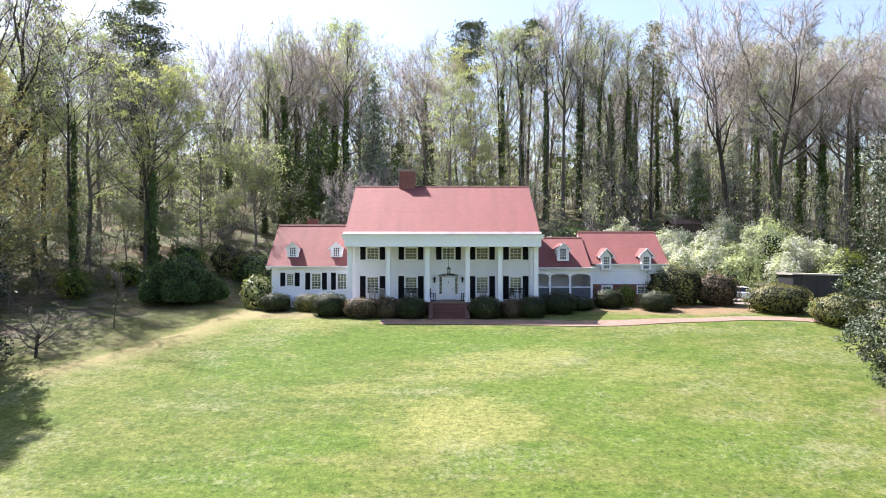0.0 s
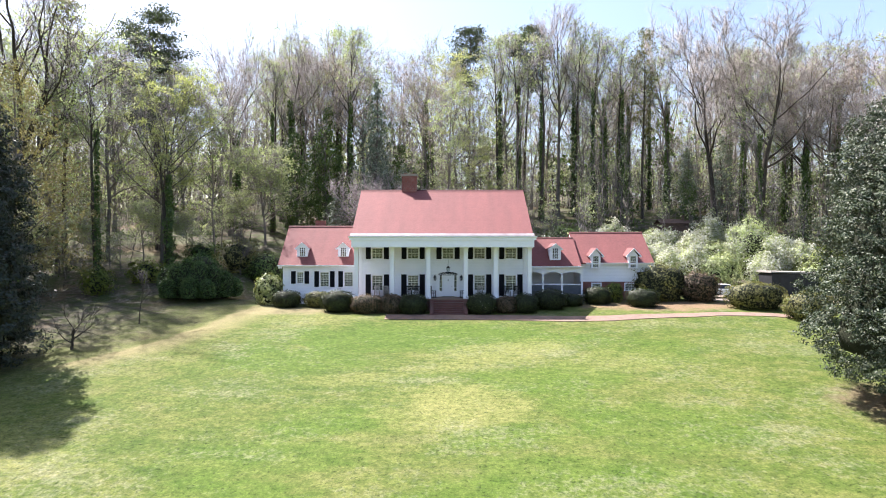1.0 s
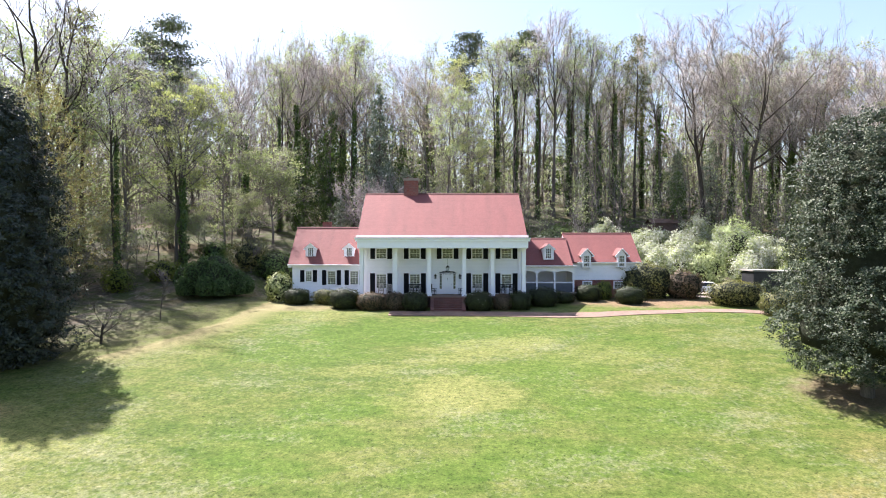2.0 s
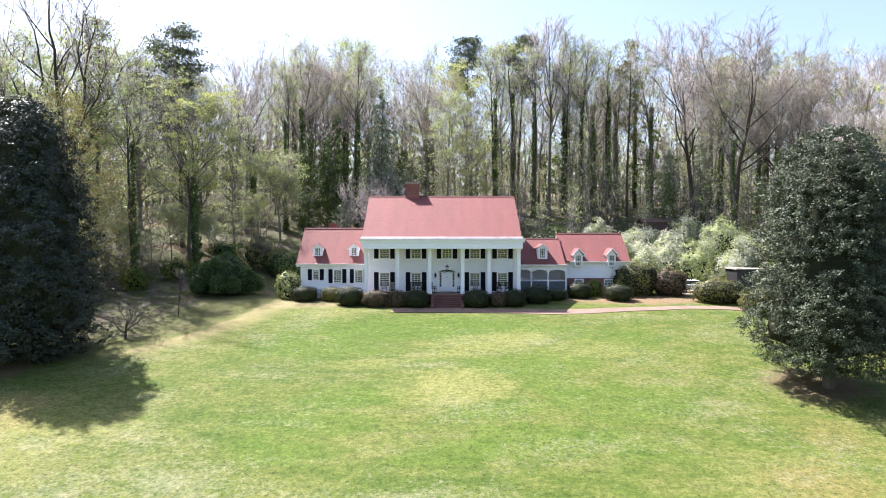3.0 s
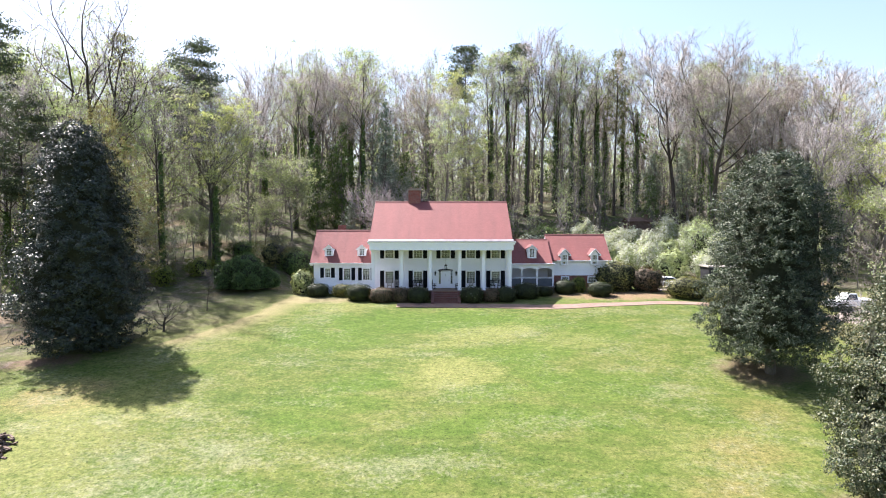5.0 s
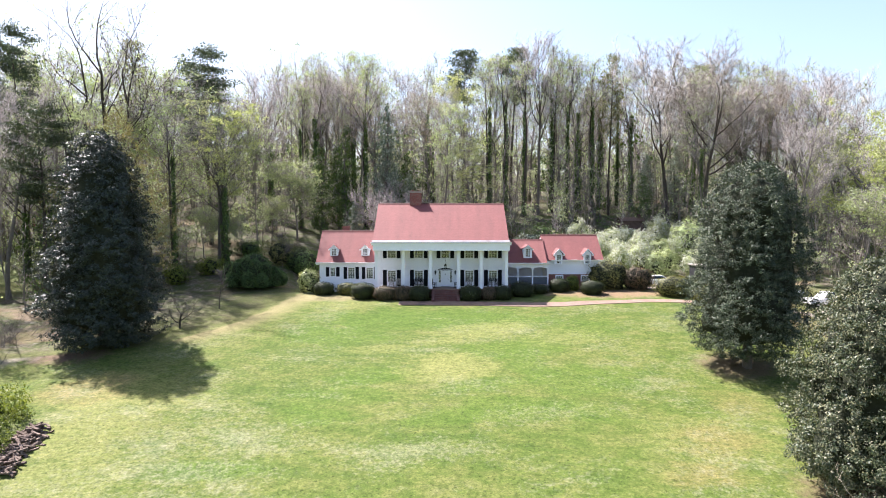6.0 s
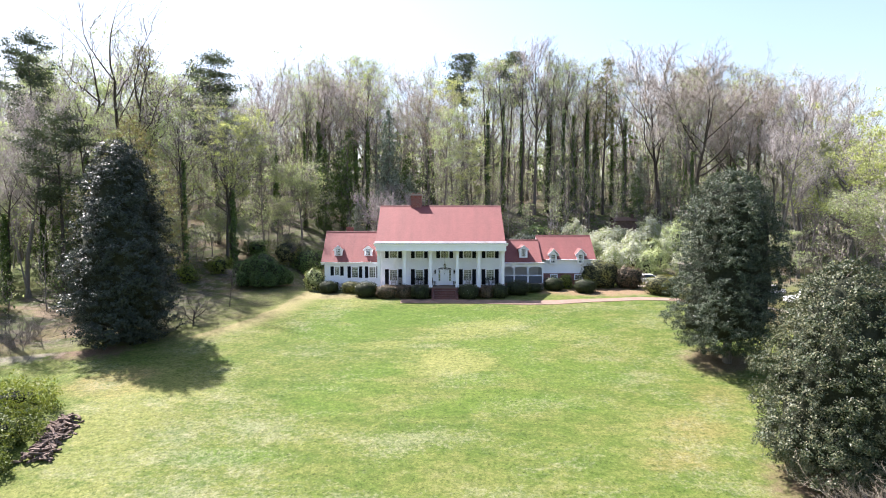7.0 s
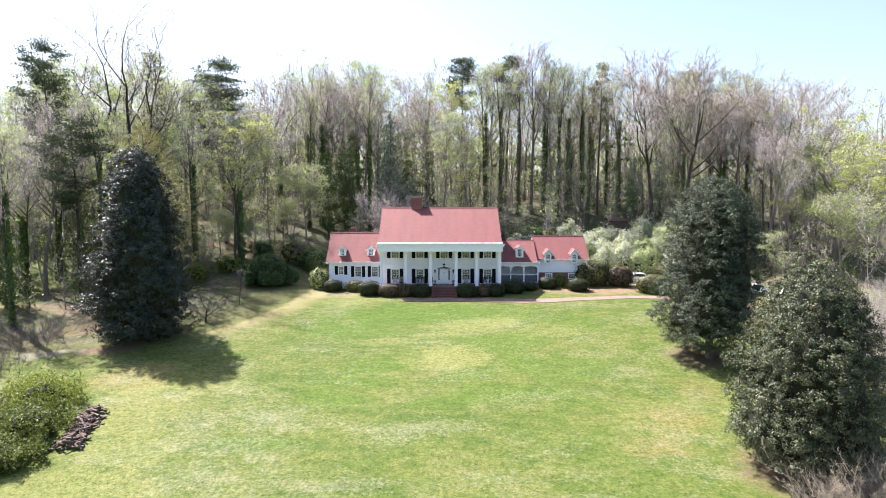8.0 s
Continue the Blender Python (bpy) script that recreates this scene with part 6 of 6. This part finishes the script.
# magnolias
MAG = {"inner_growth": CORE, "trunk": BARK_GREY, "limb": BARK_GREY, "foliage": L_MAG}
left_mag = make_tree("magnolia_tree", "tall dense conical magnolia clothed to the ground, leaves coloured darker for shade", dense_tree(51, 21.3, [(0, 3.4), (0.08, 4.3), (0.25, 4.7), (0.45, 4.5), (0.65, 3.75), (0.82, 2.8), (0.92, 2.0), (0.97, 1.3), (1, 0.5)], 86000, 0.118, 2300, 0.45, 0.92, 0.35, 0.20, flat=0.6, low=0.0, core=0.72), dict(MAG, foliage=L_MAG_SHADE))
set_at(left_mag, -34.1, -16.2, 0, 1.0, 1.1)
mag_a = make_tree("magnolia_tree", "broad glossy-leafed magnolia at the edge of the lawn", dense_tree(52, 18.8, [(0, 0.5), (0.06, 2.4), (0.12, 4.2), (0.25, 5.1), (0.42, 4.5), (0.6, 4.3), (0.8, 3.7), (0.92, 2.7), (0.98, 1.5), (1, 0.5)], 135000, 0.082, 3300, 0.42, 0.9, 0.24, 0.18, flat=0.5, low=0.07, core=0.66), MAG)
set_at(mag_a, 28.2, -22.0, 40, 1.0, 1.06)
mag_b = make_tree("magnolia_tree", "rounded glossy magnolia with leaves to the ground", dense_tree(53, 15.0, [(0, 2.4), (0.06, 4.2), (0.2, 5.1), (0.4, 4.8), (0.6, 4.5), (0.75, 3.7), (0.88, 2.7), (0.96, 1.6), (1, 0.5)], 140000, 0.080, 3400, 0.4, 0.9, 0.22, 0.15, flat=0.5, low=0.02, core=0.74), dict(MAG, foliage=L_MAGT))
set_at(mag_b, 27.4, -40.6, 200)
gold = make_tree("golden_tree", "slender tree with hanging golden-green spring twigs", dense_tree(54, 22.0, [(0, 1.5), (0.15, 5.2), (0.35, 6.6), (0.52, 6.2), (0.75, 3.8), (0.9, 2.2), (1, 0.7)], 17000, 0.095, 1500, 0.22, 0.95, 0.6, 0.3, 0.3, 2.4, low=0.16), dict(BARE, foliage=L_GOLD))
set_at(gold, -40.6, -0.5, 0, 1.08, 1.08)
grey_dogwood = make_tree("bare_dogwood_tree", "small leafless tree with fine pale branches behind the house", bare_tree(55, 13, 0.12, 0.36, 9, 0.80, 0.34, 0.2, 0.5, 3, 3, levels=4), dict(PALEB, branch=TWIG, twig=TWIG))
set_at(grey_dogwood, -8.0, 18.5, 0, 1.05)
set_at(make_tree("crape_myrtle", "small leafless multi-stemmed garden tree on the lawn", bare_tree(56, 3.9, 0.16, 0.42, 5, 0.80, 0.40, 0.13, 0.6, 1, 2, lift=0.04), dict(DARKB, twig=BARK_GREY)), -28.5, -11.6)
set_at(make_tree("sapling", "thin leafless sapling on the lawn's edge", bare_tree(57, 5.0, 0.40, 0.80, 6, 0.60, 0.22, 0.07, 0.5, 1, 2), dict(DARKB, twig=BARK_GREY)), -26.5, -5.2)
set_at(make_tree("bare_dogwood_tree", "crooked small leafless tree on the wooded bank", bare_tree(58, 5.5, 0.2, 0.5, 6, 0.8, 0.32, 0.1, 0.55, 2, 4), dict(BARE, twig=BARK_GREY)), -23.5, 12.5)

# bed with shrubs and a heap of split wood at the lower left
BED = ((-35.2, -32.0, 5.4, 2.6, L_LIME, "loose yellow-green shrub in the rough bed"), (-33.6, -36.2, 5.4, 2.2, L_BED, "loose green-gold shrub in the rough bed"), (-32.6, -40.4, 4.2, 1.5, L_BED, "low olive shrub behind the wood heap"), (-39.6, -35.6, 5.4, 2.8, L_OLIVE, "overgrown shrub in the rough bed"), (-38.2, -40.6, 5.0, 2.4, L_BED, "tangled green shrub in the rough bed"))
for k, (x, y, w, h, mt, lab) in enumerate(BED):
    shrub("loose_shrub", lab, x, y, w, w * 0.9, h, mt, 400 + k, 0.11, 2.4, 0.28, 2.1, 0.45, core_k=0.55, flat=0.3, cap=8500)
WOOD = bark_mat("split_wood", (0.050, 0.033, 0.027), (0.270, 0.205, 0.170))
heap = thing("wood_heap", "heap of split reddish-brown firewood on the grass", "firewood", (-29.5, -35.6, gz(-29.5, -35.6)), 8)
logs = []
for k in range(5):
    a = [(0.09 * (1 + 0.25 * math.sin(k + 3 * j)) * math.cos(j * 1.2566), 0.09 * (1 + 0.25 * math.cos(2 * k + j)) * math.sin(j * 1.2566)) for j in range(5)]
    logs.append(Geo().prism(a, "x", -0.32 - 0.05 * k, 0.32 + 0.05 * k).mesh("split_log"))
r6 = random.Random(9)
for k in range(150):
    lg = part("split_log", logs[k % 5], WOOD, heap)
    u, v = r6.uniform(-2.9, 2.9), r6.gauss(0, 0.5)
    lg.matrix_basis = pose(v, u, 0.08 + max(0, 0.62 - abs(v) * 0.6) * r6.random() + 0.178 * u * 0.98, r6.uniform(-20, 20), r6.uniform(-25, 25), r6.uniform(-50, 60)) @ Matrix.Scale(r6.uniform(0.8, 1.3), 4)

# twiggy brown brush
DRYTWIG = bark_mat("dry_brown_twigs", (0.27, 0.225, 0.17), (0.42, 0.36, 0.285))
def brush(name, label, x, y, w, h, n, material, seed):
    r = np.random.default_rng(seed)
    px, py = x + r.normal(0, w / 4, n), y + r.normal(0, w / 4, n)
    st = np.stack([px - x, py - y, ground_z(px, py) - gz(x, y) - 0.1], -1)
    way = np.stack([(px - x) / w, (py - y) / w, 0.8 + 0 * px], -1) + r.normal(0, 0.25, (n, 3))
    P, R, V0, F0 = grow(r, st, way, h * r.uniform(0.6, 1.1, n), np.full(n, 0.03), 4, 3, 0.15, 0.03, 0.4)
    s, d, L, rr = sprout(r, P, R, 9, 0.2, 1.0, 0.7, 0.5, lambda t, b: h * 0.35 * r.uniform(0.5, 1.1, t.shape), 0.1)
    P1, R1, V1, F1 = grow(r, s, d, L, np.full(len(s), 0.012), 2, 3, 0.2, 0.02, 0.5)
    s, d, L, rr = sprout(r, P1, R1, 4, 0.3, 1.0, 0.7, 0.5, lambda t, b: h * 0.14 * r.uniform(0.5, 1.1, t.shape), 0.1)
    tw = cones(r, s, d, L, 0.009)
    t = thing(name, label, "shrub", (x, y, gz(x, y)))
    part("branchwork", array_mesh("branchwork", *join([(V0, F0), (V1, F1), tw])), material, t)


brush("dry_shrub", "dry brown leafless shrub below the magnolia", 29.6, -46.4, 6.5, 4.6, 110, DRYTWIG, 61)
brush("dry_shrub", "dry brown leafless shrub at the lawn's corner", 34.0, -45.0, 6.5, 4.6, 95, DRYTWIG, 62)
brush("dry_shrub", "low dry brown shrub before the rounded magnolia", 26.0, -47.2, 4.5, 3.0, 80, DRYTWIG, 65)
brush("leafless_brush", "tall grey leafless brush beside the drive", 41.5, -27.0, 7.0, 4.6, 75, TWIG, 66)
brush("leafless_brush", "grey leafless thicket behind the magnolia", 43.5, -19.0, 7.0, 4.8, 75, TWIG, 67)
brush("leafless_brush", "grey-brown leafless thicket along the drive", 47.0, -33.0, 7.0, 4.8, 75, TWIG, 68)
brush("leafless_brush", "grey leafless brush between drive and lawn", 46.5, -14.5, 7.0, 5.0, 75, TWIG, 69)
brush("leafless_brush", "grey leafless brush along the drive's edge", 52.0, -12.0, 8.0, 5.0, 75, TWIG, 70)
brush("leafless_brush", "grey leafless brush in front of the woods", -46.0, -17.0, 7.0, 2.2, 80, BARK_PALE, 63)
brush("leafless_brush", "grey leafless brush at the edge of the rough grass", -46.0, -25.0, 7.0, 1.8, 80, BARK_PALE, 64)


# ---- vehicles, sheds, far house, porch chairs ----
PAINT_W = surface("white_car_paint", (0.72, 0.72, 0.72), (0.78, 0.78, 0.78), 1, 5, 0.25, 0.02, 0.002, vary=0.03, spec=0.5)
TYRE = surface("tyre_rubber", (0.015, 0.015, 0.015), (0.03, 0.03, 0.03), 5, 40, 0.8)
RIM = surface("wheel_metal", (0.35, 0.35, 0.36), (0.45, 0.45, 0.46), 5, 40, 0.35, metal=0.8)
DARKGLASS = surface("dark_car_glass", (0.015, 0.018, 0.02), (0.025, 0.028, 0.03), 2, 8, 0.08, 0.0, 0.001, spec=0.6)


def vehicle(name, label, x, y, turn, side, cabin, cab_w, length, material=PAINT_W):
    """A car or truck: body drawn out from its side outline, tapered cabin, windows, wheels, lamps."""
    t = thing(name, label, "vehicle", (x, y, gz(x, y) + 0.04), turn)
    body = part("body", Geo().prism(side, "y", -0.9, 0.9).mesh("body", 0.05), material, t)
    lo, hi = cabin[0][1], max(p[1] for p in cabin)
    g = Geo()
    n = len(cabin)
    wid = [cab_w if z <= lo + 0.01 else cab_w - 0.2 for _, z in cabin]
    g.add([(px, -w, z) for (px, z), w in zip(cabin, wid)] + [(px, w, z) for (px, z), w in zip(cabin, wid)], [tuple(range(n))[::-1], tuple(range(n, 2 * n))] + [(i, (i + 1) % n, n + (i + 1) % n, n + i) for i in range(n)])
    cab = part("cabin", g.mesh("cabin", 0.03), material, t)
    cx = sum(p[0] for p in cabin) / n
    for s in (-1, 1):
        g = Geo()
        q = [(cx + (px - cx) * 0.86, lo + (z - lo) * 0.82 + 0.05) for px, z in cabin]
        ww = [s * (cab_w - 0.2 * (z - lo) / (hi - lo) + 0.006) for _, z in q]
        g.add([(px, w - s * 0.03, z) for (px, z), w in zip(q, ww)] + [(px, w, z) for (px, z), w in zip(q, ww)], [tuple(range(n))[::-1], tuple(range(n, 2 * n))] + [(i, (i + 1) % n, n + (i + 1) % n, n + i) for i in range(n)])
        part("side_window", g, DARKGLASS, cab)
    for wx in (-length * 0.32, length * 0.31):
        for s in (-1, 1):
            a, b = s * 0.72, s * 0.93
            wheel = part("wheel", Geo().tube((wx, a, 0.34), (wx, b, 0.34), 0.34, 0.33, 20), TYRE, t)
            part("rim", Geo().tube((wx, b - s * 0.05, 0.34), (wx, b + s * 0.012, 0.34), 0.21, 0.19, 14), RIM, wheel)
    for s in (-1, 1):
        part("headlight", Geo().box(-length / 2 - 0.015, -length / 2 + 0.1, s * 0.72 - 0.14, s * 0.72 + 0.14, 0.66, 0.82), RIM, t)
    return t


PICK_SIDE = [(-2.7, 0.35), (2.7, 0.38), (2.7, 1.12), (0.7, 1.12), (0.7, 1.05), (-1.0, 1.05), (-2.6, 0.95), (-2.7, 0.8)]
PICK_CAB = [(-1.1, 1.02), (0.55, 1.02), (0.48, 1.76), (-0.45, 1.78)]
CAR_SIDE = [(-2.3, 0.32), (2.3, 0.32), (2.32, 0.85), (1.7, 0.98), (-1.1, 0.98), (-2.2, 0.82), (-2.32, 0.6)]
CAR_CAB = [(-1.15, 0.96), (1.75, 0.96), (1.05, 1.46), (-0.3, 1.48)]
vehicle("pickup_truck", "white pickup truck parked on the drive", 46.3, -4.8, 4, PICK_SIDE, PICK_CAB, 0.86, 5.4)
vehicle("parked_car", "white car parked behind the pickup", 43.4, -0.5, 12, CAR_SIDE, CAR_CAB, 0.84, 4.64)
vehicle("parked_car", "white car parked behind the clipped hedge", 30.0, 8.2, 0, CAR_SIDE, CAR_CAB, 0.84, 4.64)
DARKWALL = surface("black_shed_panels", (0.014, 0.014, 0.017), (0.03, 0.03, 0.034), 2, 15, 0.6)
shed = thing("shed", "black flat-roofed shed with a pale roof edge", "shed", (39.3, 11.0, gz(39.3, 11.0) - 0.1))
shed.matrix_world = shed.matrix_world @ Matrix.Diagonal((1.0, 1.0, 1.25, 1))
part("wall", Geo().box(-2.6, 2.6, -1.4, 1.4, 0, 2.2), DARKWALL, shed)
part("roof", Geo().prism([(-2.8, 2.28), (2.8, 2.2), (2.8, 2.3), (-2.8, 2.42)], "y", -1.6, 1.6), SLAB, shed, "pale flat roof")
for px in (-1.7, 0.0, 1.7):
    part("batten", Geo().box(px - 0.04, px + 0.04, -1.44, -1.401, 0.05, 2.15), DARKWALL, shed)
OLDBRICK = surface("weathered_brown_boards", (0.10, 0.065, 0.05), (0.17, 0.115, 0.09), 2, 15, 0.9)
hut = thing("garden_hut", "small brown weathered hut at the edge of the woods", "hut", (33.6, 31.0, gz(33.6, 31.0) - 0.3))
part("wall", Geo().box(-2.0, 2.0, -1.2, 1.2, 0, 2.2), OLDBRICK, hut)
part("roof", Geo().prism([(-1.5, 2.15), (0, 2.8), (1.5, 2.15), (1.5, 2.05), (0, 2.7), (-1.5, 2.05)], "x", -2.2, 2.2), OLDBRICK, hut)
part("chimney", Geo().box(1.2, 1.7, -0.3, 0.2, 2.2, 3.4), OLDBRICK, hut)
GREYROOF = surface("grey_shingles", (0.20, 0.19, 0.19), (0.30, 0.29, 0.28), 1, 12, 0.9)
far_house = thing("neighbour_house", "low brick house with grey roof beyond the trees", "house", (-90.0, 42.0, gz(-90.0, 42.0) - 0.3))
part("wall", Geo().box(-8, 8, -4, 4, 0, 3.2), BRICK, far_house)
part("roof", Geo().prism([(-4.6, 3.1), (0, 5.6), (4.6, 3.1), (4.6, 2.95), (0, 5.4), (-4.6, 2.95)], "x", -8.5, 8.5), GREYROOF, far_house)
for px in (-5, -1.5, 2, 5.5):
    w = part("window", Geo().box(px - 0.6, px + 0.6, -4.06, -4.003, 1.1, 2.4), TRIM, far_house)
    part("pane", Geo().box(px - 0.5, px + 0.5, -4.08, -4.061, 1.2, 2.3), DARKGLASS, w)


def porch_chair(material, label):
    t = thing("porch_chair", label, "chair", group="chairs on the porch")
    part("seat", Geo().box(-0.28, 0.28, -0.26, 0.24, 0.40, 0.44), material, t)
    for px in (-0.25, 0.25):
        part("leg", Geo().box(px - 0.025, px + 0.025, -0.25, -0.20, 0.04, 0.62), material, t)
        part("leg", Geo().box(px - 0.025, px + 0.025, 0.20, 0.25, 0.04, 1.10), material, t)
        part("armrest", Geo().box(px - 0.04, px + 0.04, -0.28, 0.22, 0.62, 0.65), material, t)
        part("rocker", Geo().box(px - 0.025, px + 0.025, -0.42, 0.48, 0.0, 0.04), material, t)
    for k in range(5):
        px = -0.18 + 0.09 * k
        part("slat", Geo().box(px - 0.025, px + 0.025, 0.205, 0.235, 0.46, 1.02), material, t)
    part("top_rail", Geo().box(-0.225, 0.225, 0.20, 0.24, 1.02, 1.12), material, t)
    return t


pale_chair = porch_chair(CHAIRPAINT, "weathered pale wooden rocking chair on the porch")
pale_chair.matrix_world = pose(-6.45, 1.35, PORCH_Z, 0, 0, 0)
for x, turn in ((-5.55, 15), (3.65, -5)):
    copy_thing(pale_chair, pose(x, 1.3, PORCH_Z, 0, 0, turn))
dark_chair = porch_chair(IRON, "black slatted rocking chair on the porch")
dark_chair.matrix_world = pose(-1.0, 1.3, PORCH_Z, 0, 0, 70)
for x, turn in ((2.0, -70), (6.3, 10), (7.2, -10), (-3.3, 0), (-2.5, 0)):
    copy_thing(dark_chair, pose(x, 1.3, PORCH_Z, 0, 0, turn))
bench = thing("stone_bench", "pale low stone bench before the arched porch", "bench", (13.3, 3.6, gz(13.3, 3.6)))
part("top", Geo().box(-1.3, 1.3, -0.22, 0.22, 0.78, 0.88).mesh("top", 0.01), SLAB, bench)
for px in (-0.9, 0.9):
    part("leg", Geo().box(px - 0.14, px + 0.14, -0.17, 0.17, -0.1, 0.78), SLAB, bench)
